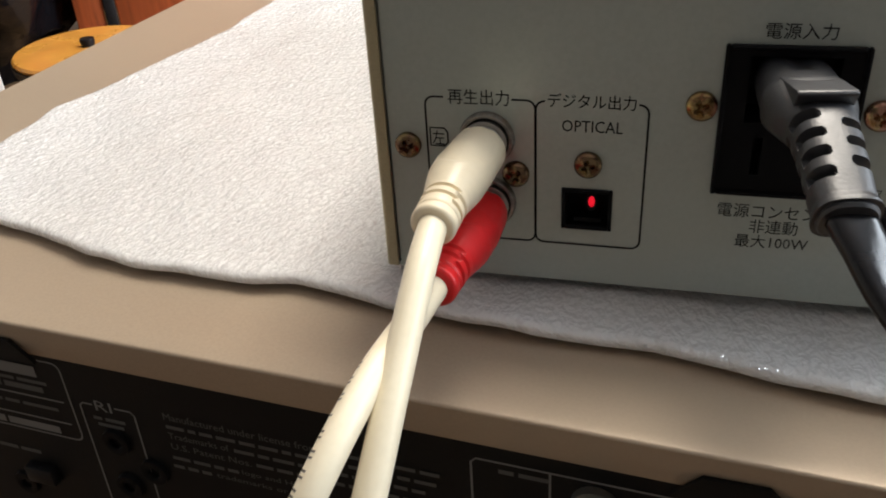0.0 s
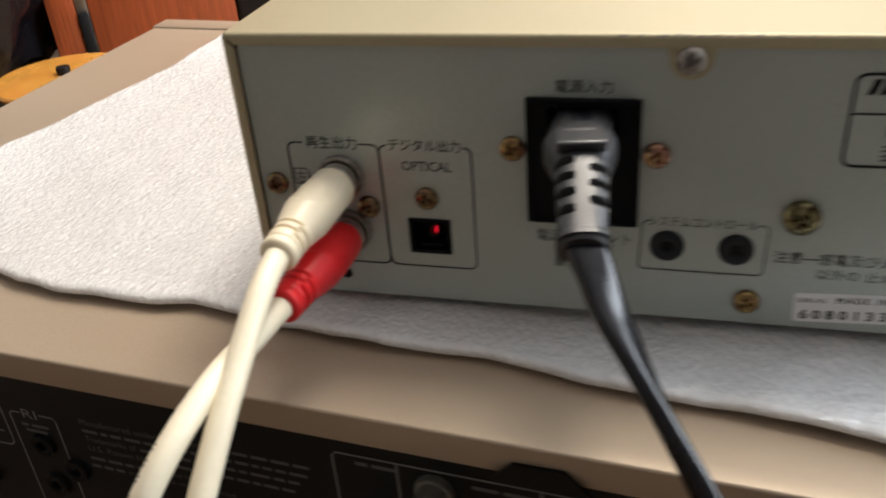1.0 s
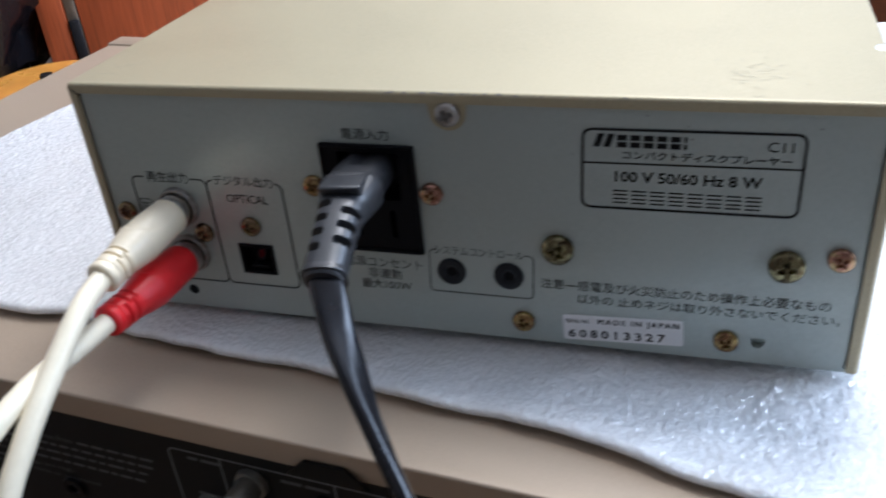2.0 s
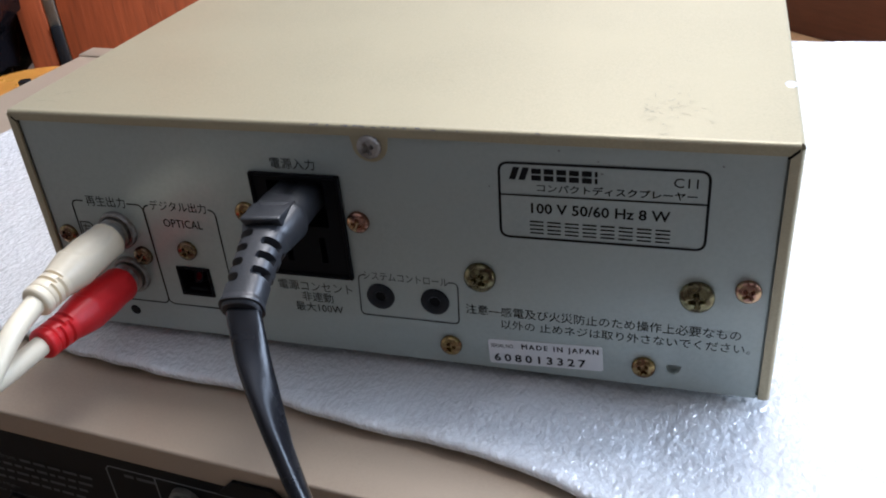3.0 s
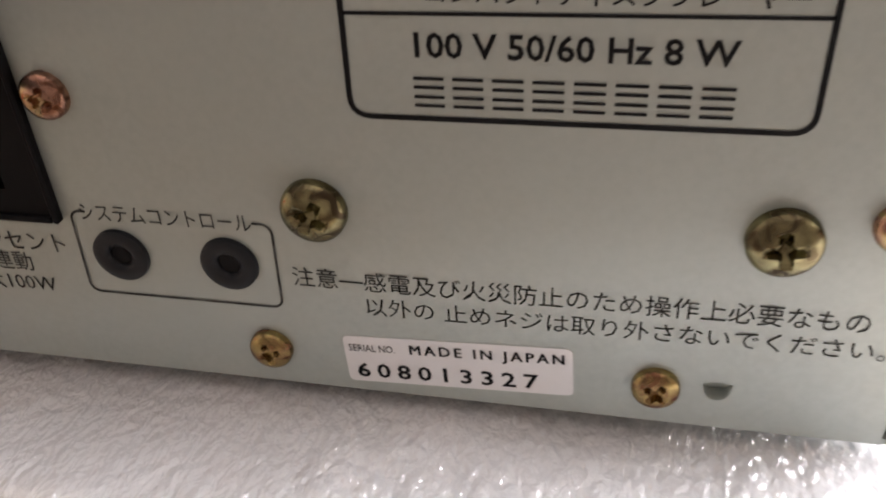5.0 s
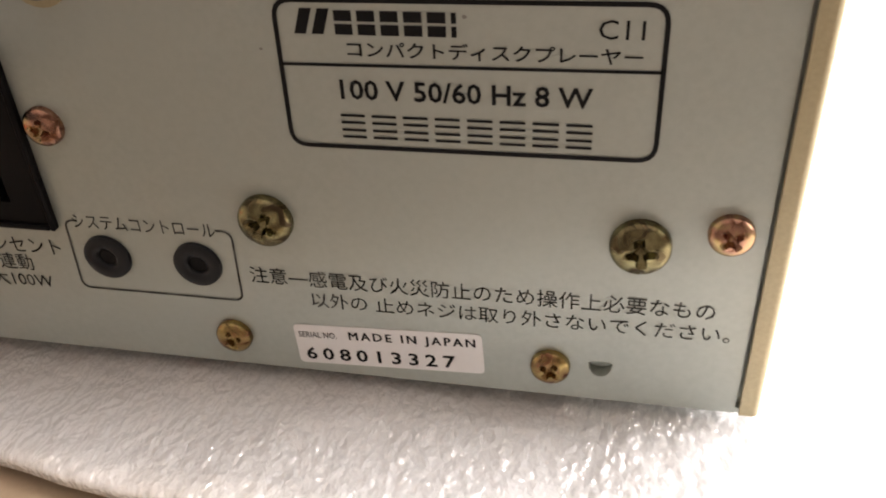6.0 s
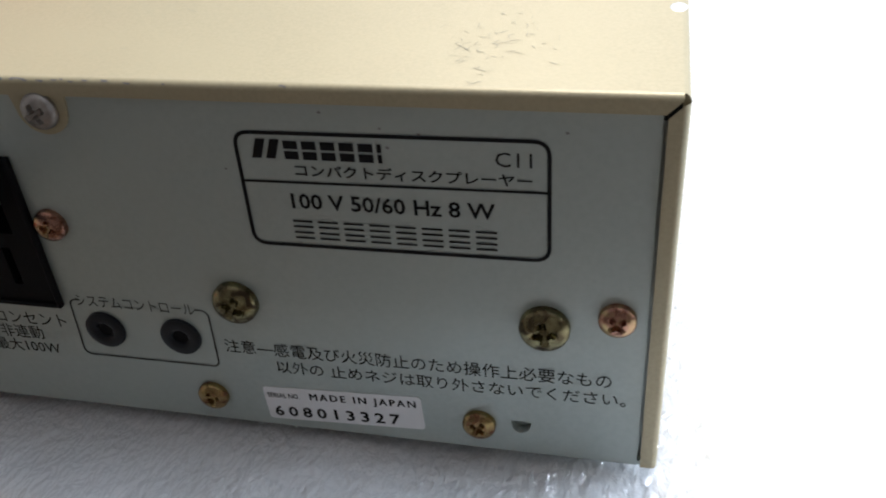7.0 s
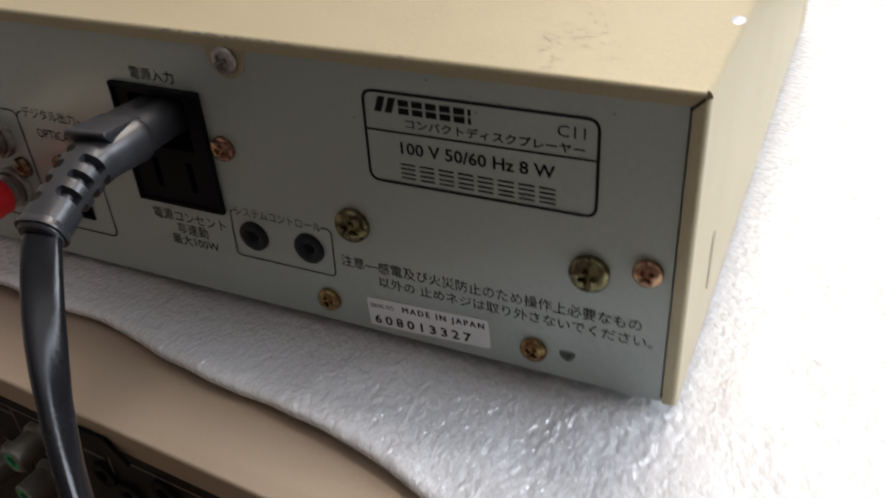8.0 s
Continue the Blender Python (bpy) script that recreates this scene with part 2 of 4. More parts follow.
def smooth_path(pts, step=0.002):
    """A Catmull-Rom curve through the points."""
    pts = [Vector(p) for p in pts]
    pts = [pts[0] * 2 - pts[1]] + pts + [pts[-1] * 2 - pts[-2]]
    out = []
    for a, b, c, d in zip(pts, pts[1:], pts[2:], pts[3:]):
        k = max(2, int((c - b).length / step))
        for i in range(k):
            t = i / k
            out.append(0.5 * (2 * b + (c - a) * t + (2 * a - 5 * b + 4 * c - d) * t * t + (3 * b - a - 3 * c + d) * t ** 3))
    out.append(pts[-2])
    return out


def sweep(path, section, n=24, power=2.0, up=(0, 0, 1), bm=None, dent=None):
    """Skins a rounded section along a path. section(s) gives half width, half height and twist in degrees, s from 0 to 1."""
    own = bmesh.new()
    rings, total, so_far = [], sum((b - a).length for a, b in zip(path, path[1:])), 0.0
    side = None
    for i, p in enumerate(path):
        if i:
            so_far += (p - path[i - 1]).length
        t = (path[min(i + 1, len(path) - 1)] - path[max(i - 1, 0)]).normalized()
        s0 = t.cross(Vector(up)) if side is None else side - t * side.dot(t)
        side = s0.normalized()
        nrm = side.cross(t)
        a, b, tw = section(so_far / total)
        ring = []
        for k in range(n):
            ang = 2 * math.pi * k / n
            c, s = math.cos(ang), math.sin(ang)
            k_in = 1 - (dent(so_far / total, c, s) if dent else 0)
            x, y = a * math.copysign(abs(c) ** (2 / power), c), b * math.copysign(abs(s) ** (2 / power), s)
            ct, st = math.cos(radians(tw)), math.sin(radians(tw))
            ring.append(own.verts.new(p + (side * (x * ct - y * st) + nrm * (x * st + y * ct)) * k_in))
        rings.append(ring)
    for a, b in zip(rings, rings[1:]):
        for k in range(n):
            own.faces.new((a[k], a[(k + 1) % n], b[(k + 1) % n], b[k]))
    own.faces.new(rings[0])
    own.faces.new(rings[-1][::-1])
    return join(bm, own)


def table_of(keys):
    """A piecewise linear function through (s, value) keys."""
    xs, ys = [k[0] for k in keys], [k[1] for k in keys]
    return lambda s: float(np.interp(s, xs, ys))


def prism(outline, depth, m=Matrix(), bm=None):
    """A flat outline in x and z, thickened along y from 0 to depth."""
    own = bmesh.new()
    f = own.faces.new([own.verts.new((x, 0, z)) for x, z in outline])
    r = bmesh.ops.extrude_face_region(own, geom=[f])
    bmesh.ops.translate(own, verts=[g for g in r["geom"] if isinstance(g, bmesh.types.BMVert)], vec=(0, depth, 0))
    own.transform(m)
    return join(bm, own)


def rounded(pts, r, seg=5):
    """Rounds the corners of an outline."""
    out = []
    n = len(pts)
    for i in range(n):
        p, a, b = Vector(pts[i]), Vector(pts[i - 1]), Vector(pts[(i + 1) % n])
        p0, p1 = p + (a - p).normalized() * r, p + (b - p).normalized() * r
        for k in range(seg + 1):
            t = k / seg
            out.append(tuple(p0 * (1 - t) ** 2 + p * 2 * t * (1 - t) + p1 * t * t))
    return out


def line_strip(pts, w, y=-0.00012, closed=False, bm=None):
    """A thin printed line of width w through points in x and z."""
    own = bmesh.new()
    P = [Vector(p) for p in pts]
    n = len(P)
    prs = []
    for i, p in enumerate(P):
        a = P[i - 1] if (i or closed) else p
        b = P[(i + 1) % n] if (i < n - 1 or closed) else p
        d = (b - a).normalized()
        o = Vector((-d.y, d.x)) * w / 2
        prs.append((own.verts.new((p.x + o.x, y, p.y + o.y)), own.verts.new((p.x - o.x, y, p.y - o.y))))
    for i in range(n if closed else n - 1):
        a, b = prs[i], prs[(i + 1) % n]
        own.faces.new((a[0], a[1], b[1], b[0]))
    return join(bm, own)


def lettering(text, x0, x1, z0, height, parent, mat, y=-0.00012, label="", name="lettering", bold=0.0, m=Matrix(), space=1.0):
    """Printed words between x0 and x1 with their foot at z0, on a face that looks towards -y."""
    data = bpy.data.curves.new("text", "FONT")
    data.body, data.size, data.offset = text, 1.0, bold
    data.resolution_u, data.space_character = 2, space
    tmp = new("text", data)
    bpy.context.view_layer.update()
    me = bpy.data.meshes.new_from_object(tmp)
    bpy.data.objects.remove(tmp)
    co = np.array([v.co[:] for v in me.vertices])
    lo, hi = co.min(0), co.max(0)
    sx, sz = (x1 - x0) / (hi[0] - lo[0]), height / (hi[1] - lo[1])
    for v in me.vertices:
        v.co = m @ Vector((x0 + (v.co.x - lo[0]) * sx, y, z0 + (v.co.y - lo[1]) * sz))
    me.materials.clear()
    me.materials.append(mat)
    me.name = name
    ob = new(name, me)
    ob.parent = parent
    return tagged(ob, label)


# ---- large structure ----
TABLE_Z = -0.170


def wall_box(name, b, mat, label, category="wall"):
    return piece(name, box(*b), mat, label, category, "structure", smooth=False)


# unseen room shell; south, west and ceiling tones are set for bounce light
wall_box("floor", (-1.6, 1.6, -1.6, 1.7, -0.95, -0.90), FLOOR, "brown wooden floor boards of the room", "floor")
wall_box("ceiling", (-1.6, 1.6, -1.6, 1.7, 1.45, 1.50), CEIL, "unseen pale flat ceiling board, toned to bounce light down", "ceiling")
wall_box("wall_north", (-1.6, 1.6, 1.6, 1.7, -0.90, 1.45), WALL, "unseen pale wall, toned to bounce light onto the front behind the cabinet")
wall_box("wall_south", (-1.6, 1.6, -1.6, -1.5, -0.90, 1.45), DIM_WALL, "unseen dim brown wall behind the camera, toned to set the fill light")
wall_box("wall_west", (-1.6, -1.5, -1.5, 1.6, -0.90, 1.45), WARM_WALL, "unseen pale wall, toned to bounce light onto the front")
east = box(1.5, 1.6, -1.5, 1.6, -0.90, 0.12)
box(1.5, 1.6, -1.5, 1.6, 1.12, 1.45, bm=east)
box(1.5, 1.6, -1.5, -0.02, 0.12, 1.12, bm=east)
box(1.5, 1.6, 1.06, 1.6, 0.12, 1.12, bm=east)
piece("wall_east", east, WALL, "plastered wall with a window opening", "wall", "structure", smooth=False)
win = thing("window_1", pose(1.5, 0.52, 0.12), "white framed window letting in daylight", "window", kind="structure")
wf = box(0.02, 0.06, -0.54, -0.50, 0, 1.0, 0.003)
for b in ((0.02, 0.06, 0.50, 0.54, 0, 1.0), (0.02, 0.06, -0.50, 0.50, 0, 0.04), (0.02, 0.06, -0.50, 0.50, 0.96, 1.0), (0.02, 0.06, -0.02, 0.02, 0.04, 0.96)):
    box(*b, 0.003, bm=wf)
part("window_frame", wf, WHITE_PLASTIC, win)
for y0, y1 in ((-0.50, -0.02), (0.02, 0.50)):
    part("pane", box(0.038, 0.042, y0, y1, 0.04, 0.96), GLASS, win, smooth=False)

lampfix = thing("ceiling_lamp", pose(0.25, 0.86, 1.45), "broad white ceiling lamp fixture above the table", "lamp")
part("housing", box(-0.30, 0.30, -0.54, 0.54, -0.05, 0.0, 0.006), WHITE_PLASTIC, lampfix)
part("diffuser", box(-0.27, 0.27, -0.51, 0.51, -0.09, -0.05, 0.012), LAMP_GLOW, lampfix, "glowing lamp diffuser")

tabl = thing("table", pose(0, 0, -0.90), "wide light brown wooden table under the devices", "table")
part("tabletop", box(-1.10, 0.85, -0.085, 1.25, 0.90 + TABLE_Z - 0.03, 0.90 + TABLE_Z, 0.003), TABLE_WOOD, tabl)
leg = mesh_of("leg", box(-0.03, 0.03, -0.03, 0.03, 0, 0.87 + TABLE_Z, 0.004), TABLE_WOOD)
for lx, ly in ((-1.04, -0.03), (0.79, -0.03), (-1.04, 1.19), (0.79, 1.19)):
    part("leg", leg, TABLE_WOOD, tabl).location = (lx, ly, 0)

# ---- the receiver that carries everything ----
REC_TOP = -0.0015 - TABLE_Z
receiver = thing("receiver", pose(0, -0.0406, TABLE_Z, 0, 0, -4.68), "titanium coloured audio receiver with a black rear panel", "receiver")
RX0, RX1, RY1 = -0.2265, 0.222, 0.296
cover = prism(rounded([(RX0, 0.012), (RX0, REC_TOP), (RX1, REC_TOP), (RX1, 0.012)], 0.0016, 4), RY1 - 0.0050, Matrix.Translation((0, 0.0050, 0)))
part("cover", cover, TAN, receiver)
notches = ((-0.1180, -0.0905), (0.0735, 0.0990))
fl = bmesh.new()
lip = [(0.0009 * (1 - math.sin(radians(a))), REC_TOP - 0.0009 * (1 - math.cos(radians(a)))) for a in (0, 22, 45, 68, 90)]
rows = [[fl.verts.new((x, y, z)) for y, z in [(0.0050, REC_TOP)] + lip + [(0.0026, REC_TOP - 0.0120), (0.0036, REC_TOP - 0.0120)]] for x in np.linspace(RX0 + 0.0008, RX1 - 0.0008, 60)]
for a, b in zip(rows, rows[1:]):
    for k in range(len(a) - 1):
        fl.faces.new((a[k], a[k + 1], b[k + 1], b[k]))
part("rear_flange", fl, TAN, receiver)
rear = box(RX0 + 0.002, RX1 - 0.002, 0.0002, 0.0014, 0.012, REC_TOP - 0.0122)
rear_panel = part("rear_panel", rear, BLACK_METAL, receiver, "black rear panel with pale print and sockets", smooth=False)
rear_panel.location.y = 0.0034
for x0, x1 in notches:
    part("hook_tab", prism([(x0, REC_TOP - 0.0128), (x0 + 0.0060, REC_TOP - 0.0066), (x1 - 0.0066, REC_TOP - 0.0064), (x1, REC_TOP - 0.0128)], -0.0012, Matrix.Translation((0, 0.0012, 0))), BLACK_METAL, receiver, "black hook tab in a notch of the flange")
part("front_panel", box(RX0 - 0.001, RX1 + 0.001, RY1 + 0.0005, RY1 + 0.016, 0.010, REC_TOP + 0.0012, 0.0015), TAN, receiver, "front panel edge, paler")
foot = mesh_of("foot", lathe([(0, 0), (0.019, 0), (0.021, 0.002), (0.021, 0.012), (0, 0.012)]), BLACK_PLASTIC)
for fx, fy in ((-0.19, 0.045), (0.145, 0.045), (-0.19, 0.27), (0.145, 0.27)):
    part("foot", foot, BLACK_PLASTIC, receiver).location = (fx, fy, 0)
RT = REC_TOP - 0.0020


def rline(pts, w=0.00055, closed=False, name="printed_line"):
    part(name, line_strip([(x, RT + z) for x, z in pts], w, -0.0001, closed), PRINT_WHITE, rear_panel, smooth=False)


rline(rounded([(-0.150, -0.0126), (-0.0865, -0.0126), (-0.0865, -0.0402), (-0.150, -0.0402)], 0.003), closed=True, name="printed_frame")
rline([(-0.150, -0.0265), (-0.0890, -0.0265)])
rline([(-0.150, -0.0345), (-0.0890, -0.0345)])
rline([(-0.0790, -0.0248), (-0.0822, -0.0248), (-0.0833, -0.0258), (-0.0836, -0.070)])
rline([(-0.0718, -0.0246), (-0.0668, -0.0246), (-0.0656, -0.0258), (-0.0660, -0.070)])
rline([(0.0290, -0.050), (0.0290, -0.0165), (0.0302, -0.0152), (0.126, -0.0152)], name="printed_frame")
rline([(0.0475, -0.0152), (0.0475, -0.050)])
rline([(0.086, -0.0152), (0.086, -0.050)])
lettering("RI", -0.0782, -0.0728, RT - 0.0266, 0.0036, rear_panel, PRINT_WHITE, -0.0001)
lettering("Manufactured under license from", -0.0560, -0.0110, RT - 0.0246, 0.0024, rear_panel, PRINT_DIM, -0.0001)


def bars(x0, x1, z, h, words, rnd, parent, mat, y=-0.0001):
    """Unreadable words as plain bars."""
    own, gap, weights = bmesh.new(), 0.0011, [rnd.uniform(0.6, 1.6) for _ in range(words)]
    unit = (x1 - x0 - gap * (words - 1)) / sum(weights)
    x = x0
    for w in weights:
        own.faces.new([own.verts.new((a, y, b)) for a, b in ((x, z), (x + w * unit, z), (x + w * unit, z + h), (x, z + h))])
        x += w * unit + gap
    part("small_print", own, mat, parent, smooth=False)["kind"] = "stuff"


rnd = random.Random(5)
for i, (a, b, n) in enumerate(((-0.009, 0.021, 5), (-0.0560, 0.020, 15), (-0.0360, 0.017, 10), (-0.0300, 0.015, 9), (-0.0565, -0.036, 4), (-0.0570, -0.045, 3))):
    bars(a, b, RT - (0.0242, 0.0276, 0.0310, 0.0346, 0.0388, 0.0420)[i], 0.0012, n, rnd, rear_panel, PRINT_DIM)
for text, a, b, z in (("Trademarks of", -0.0560, -0.0375, 0.0312), ("U.S. Patent Nos.", -0.0560, -0.0315, 0.0350), ("logo and High-", -0.0350, -0.0150, 0.0392), ("trademarks or registered", -0.0435, -0.0060, 0.0426)):
    lettering(text, a, b, RT - z, 0.0022, rear_panel, PRINT_DIM, -0.0001)
bars(-0.140, -0.0955, RT - 0.0190, 0.0038, 1, rnd, rear_panel, PRINT_WHITE)
bars(-0.140, -0.0930, RT - 0.0215, 0.0012, 4, rnd, rear_panel, PRINT_DIM)
bars(-0.140, -0.0950, RT - 0.0245, 0.0020, 3, rnd, rear_panel, PRINT_DIM)
bars(-0.140, -0.0920, RT - 0.0305, 0.0012, 5, rnd, rear_panel, PRINT_DIM)
bars(-0.140, -0.0940, RT - 0.0392, 0.0026, 3, rnd, rear_panel, PRINT_WHITE)
bars(-0.080, -0.0695, RT - 0.0300, 0.0012, 2, rnd, rear_panel, PRINT_DIM)
bars(-0.079, -0.0705, RT - 0.0322, 0.0012, 1, rnd, rear_panel, PRINT_DIM)
bars(-0.135, -0.105, RT - 0.0500, 0.0014, 3, rnd, rear_panel, PRINT_DIM)
bars(0.0355, 0.0475, RT - 0.0185, 0.0013, 2, rnd, rear_panel, PRINT_DIM)
bars(0.0360, 0.0450, RT - 0.0330, 0.0013, 1, rnd, rear_panel, PRINT_DIM)
bars(0.0680, 0.0840, RT - 0.0190, 0.0013, 2, rnd, rear_panel, PRINT_DIM)

mini = mesh_of("mini_jack", lathe([(0.0012, -0.004), (0.0018, -0.004), (0.0019, 0.0011), (0.0024, 0.0014), (0.0042, 0.0012), (0.0045, 0.0)], n=28), SOCKET_BLACK)
phono = mesh_of("phono_jack", lathe([(0.0, 0.004), (0.0014, 0.004), (0.0016, 0.0098), (0.0030, 0.0100), (0.0034, 0.0104), (0.0041, 0.0100), (0.0042, 0.0022), (0.0052, 0.0020), (0.0055, 0.0)], n=28), DULL_NICKEL)
ring = mesh_of("colour_ring", lathe([(0.0017, 0.0098), (0.0018, 0.0103), (0.0031, 0.0103), (0.0032, 0.0095)], n=28), GREEN)
for jx, jz in ((-0.0743, -0.0370), (-0.0745, -0.0540), (-0.0640, -0.0455), (-0.0180, -0.0460), (0.0820, -0.0250), (0.0905, -0.0290), (0.1054, -0.0200), (-0.115, -0.064)):
    j = part("mini_jack", mini, BLACK_PLASTIC, rear_panel, "black round socket")
    j.matrix_local = pose(jx, 0, RT + jz, 90)
for jx, jz in ((0.0578, -0.0220), (0.0556, -0.0378), (0.0400, -0.0378)):
    j = part("phono_jack", phono, NICKEL, rear_panel, "nickel phono socket with a green ring")
    j.matrix_local = pose(jx, 0, RT + jz, 90)
    part("colour_ring", ring, GREEN, j).matrix_local = Matrix()
part("switch", box(-0.111, -0.101, -0.003, 0.0005, RT - 0.060, RT - 0.054, 0.0006), BLACK_PLASTIC, rear_panel)

# ---- the foam sheet ----
near_edge = table_of([(-0.190, 0.020), (-0.150, 0.012), (-0.121, 0.005), (-0.100, -0.0025), (-0.082, -0.0062), (-0.062, -0.0074), (-0.045, -0.0078), (-0.033, -0.0060), (-0.020, -0.0090), (-0.003, -0.0126), (0.020, -0.0160), (0.032, -0.0178),
                      (0.047, -0.0179), (0.060, -0.0188), (0.070, -0.0205), (0.086, -0.0242), (0.106, -0.0276), (0.121, -0.0293), (0.137, -0.0313), (0.155, -0.0353), (0.171, -0.0400), (0.240, -0.058), (0.400, -0.094)])
left_edge = table_of([(0.0, -0.174), (0.06, -0.170), (0.095, -0.1685), (0.125, -0.161), (0.158, -0.152), (0.190, -0.1445), (0.245, -0.142), (0.32, -0.138)])


def foam_top(x, y, d_near, d_left):
    n1 = noise.noise(Vector((x * 16, y * 16, 3.1))) * 0.0008
    n2 = noise.noise(Vector((x * 60, y * 60, 7.7))) * 0.0007 + noise.noise(Vector((x * 30 + y * 12, y * 22, 5.2))) * 0.0009
    lift = 0.0016 * math.exp(-d_near / 0.022) + 0.0012 * math.exp(-d_left / 0.03)
    press = 1.0 if -0.01 < x < 0.232 and y > 0.004 else 0.0
    return 0.0019 + (n1 + lift) * (1 - 0.7 * press) + n2 * (1 - press)


def foam_sheet():
    own = bmesh.new()
    nu, nv, thick = 300, 190, 0.0033
    top, low = [], []
    for j in range(nv + 1):
        v = (j / nv) ** 1.25
        rt, rl = [], []
        for i in range(nu + 1):
            u = i / nu
            x = -0.186 + u ** 1.15 * 0.586
            y0 = near_edge(x) + 0.0007 * noise.noise(Vector((x * 90, 0.5, 0)))
            y = y0 + v * (0.317 - y0)
            xl = left_edge(max(y, 0)) + 0.0006 * noise.noise(Vector((0.3, y * 90, 0)))
            x = xl + (x + 0.186) / 0.586 * (0.400 - xl)
            z = foam_top(x, y, y - y0, x - xl)
            rim = min(y - y0, x - xl, 0.317 - y, 0.4 - x)
            z -= 0.0010 * max(0.0, 1 - rim / 0.0022) ** 2
            if 0 < i < nu and 0 < j < nv:
                z += 0.00022 * noise.noise(Vector((x * 330, y * 210, 1.0)))
            rt.append(own.verts.new((x, y, z)))
            rl.append(own.verts.new((x, y, z - thick + 0.0016 * max(0.0, 1 - rim / 0.0022) ** 2)))
        top.append(rt)
        low.append(rl)
    for j in range(nv):
        for i in range(nu):
            own.faces.new((top[j][i], top[j][i + 1], top[j + 1][i + 1], top[j + 1][i]))
            own.faces.new((low[j][i], low[j + 1][i], low[j + 1][i + 1], low[j][i + 1]))
    for i in range(nu):
        own.faces.new((top[0][i], low[0][i], low[0][i + 1], top[0][i + 1]))
        own.faces.new((top[nv][i], top[nv][i + 1], low[nv][i + 1], low[nv][i]))
    for j in range(nv):
        own.faces.new((top[j][0], top[j + 1][0], low[j + 1][0], low[j][0]))
        own.faces.new((top[j][nu], low[j][nu], low[j + 1][nu], top[j + 1][nu]))
    return own


foam = foam_sheet()
fo = new("foam_sheet", bpy.data.meshes.new("foam_sheet"))
foam.to_mesh(fo.data)
foam.free()
fo.data.materials.append(FOAM)
fo.data.shade_smooth()
tagged(fo, "thin white packing foam sheet with a wavy edge under the player", "foam sheet")

# ---- the disc player ----
W, TOP, LOW, DEEP, FACE = 0.2219, 0.0818, 0.0058, 0.245, 0.0004
player = thing("disc_player", pose(0, 0, 0), "champagne gold compact disc player seen from its grey rear panel", "disc player")
FRONT, BEND = -0.0005, 0.0012
X0 = -0.0008
outer = [(X0, LOW)] + [(X0 + 0.0014 * (1 - math.sin(radians(a))), TOP - 0.0014 * (1 - math.cos(radians(a)))) for a in (90, 60, 30, 0)]
outer += [(W + X0 - x, z) for x, z in outer[::-1]]
inner = [(min(max(x, X0 + 0.0012), W - 0.0012), min(z, TOP - 0.0012)) for x, z in outer]
shell = bmesh.new()
ro = [[shell.verts.new((x, y, z)) for x, z in outer] for y in (FRONT + BEND, 0.02, DEEP)]
ri = [[shell.verts.new((x, y, z)) for x, z in inner] for y in (FRONT + BEND, 0.02, DEEP)]
for a, b in ((0, 1), (1, 2)):
    for k in range(len(outer) - 1):
        shell.faces.new((ro[a][k], ro[a][k + 1], ro[b][k + 1], ro[b][k]))
        shell.faces.new((ri[a][k], ri[b][k], ri[b][k + 1], ri[a][k + 1]))
for y in (0, 2):
    for k in range(len(outer) - 1):
        shell.faces.new((ro[y][k], ri[y][k], ri[y][k + 1], ro[y][k + 1]))
case = part("cover", shell, GOLD, player, "champagne gold painted steel cover, scuffed on top")
M3 = 0.0031
bend = [(BEND * (1 - math.cos(radians(a))), FRONT + BEND * (1 - math.sin(radians(a)))) for a in (0, 15, 30, 45, 60, 75, 90)]
bend += [(M3, FRONT), (M3, FRONT + 0.0009)]


def bent_flange(ends, place):
    """A strip of sheet bent over an edge. ends(d): where the strip begins and stops at the depth d from the edge; place(along, d, y): the point."""
    own = bmesh.new()
    lines = []
    for d, y in bend:
        a, b = ends(d)
        lines.append([own.verts.new(place(a + (b - a) * k / 24, d, y)) for k in range(25)])
    for p, q in zip(lines, lines[1:]):
        for k in range(24):
            own.faces.new((p[k], p[k + 1], q[k + 1], q[k]))
    return own


part("top_flange", bent_flange(lambda d: (X0 + 0.0011 + max(0, d - 0.0008), W - 0.0011 - max(0, d - 0.0008)), lambda u, d, y: (u, y, TOP - d)), GOLD, case)
part("side_flange", bent_flange(lambda d: (LOW, TOP - 0.0014 - max(0, d - 0.0008)), lambda u, d, y: (X0 + d, y, u)), GOLD, case)
part("side_flange", bent_flange(lambda d: (LOW, TOP - 0.0014 - max(0, d - 0.0008)), lambda u, d, y: (W - d, y, u)), GOLD, case)
# black blocks put the shade of the mitre slits into colour
for x0 in (X0 + 0.0012, W - 0.0037):
    part("gap_shade", box(x0, x0 + 0.0025, FACE - 0.0002, FACE + 0.0003, TOP - 0.0042, TOP - 0.0014), INK, case, "black block standing for the shade between the folded flanges", smooth=False)
part("base", box(X0 + 0.0016, W - 0.0016, 0.002, DEEP - 0.001, LOW + 0.0004, LOW + 0.0016), STEEL, player, smooth=False)
part("front_panel", box(X0 - 0.0005, W + 0.0005, DEEP + 0.0003, DEEP + 0.012, LOW - 0.001, TOP + 0.0005, 0.001), GOLD, player)

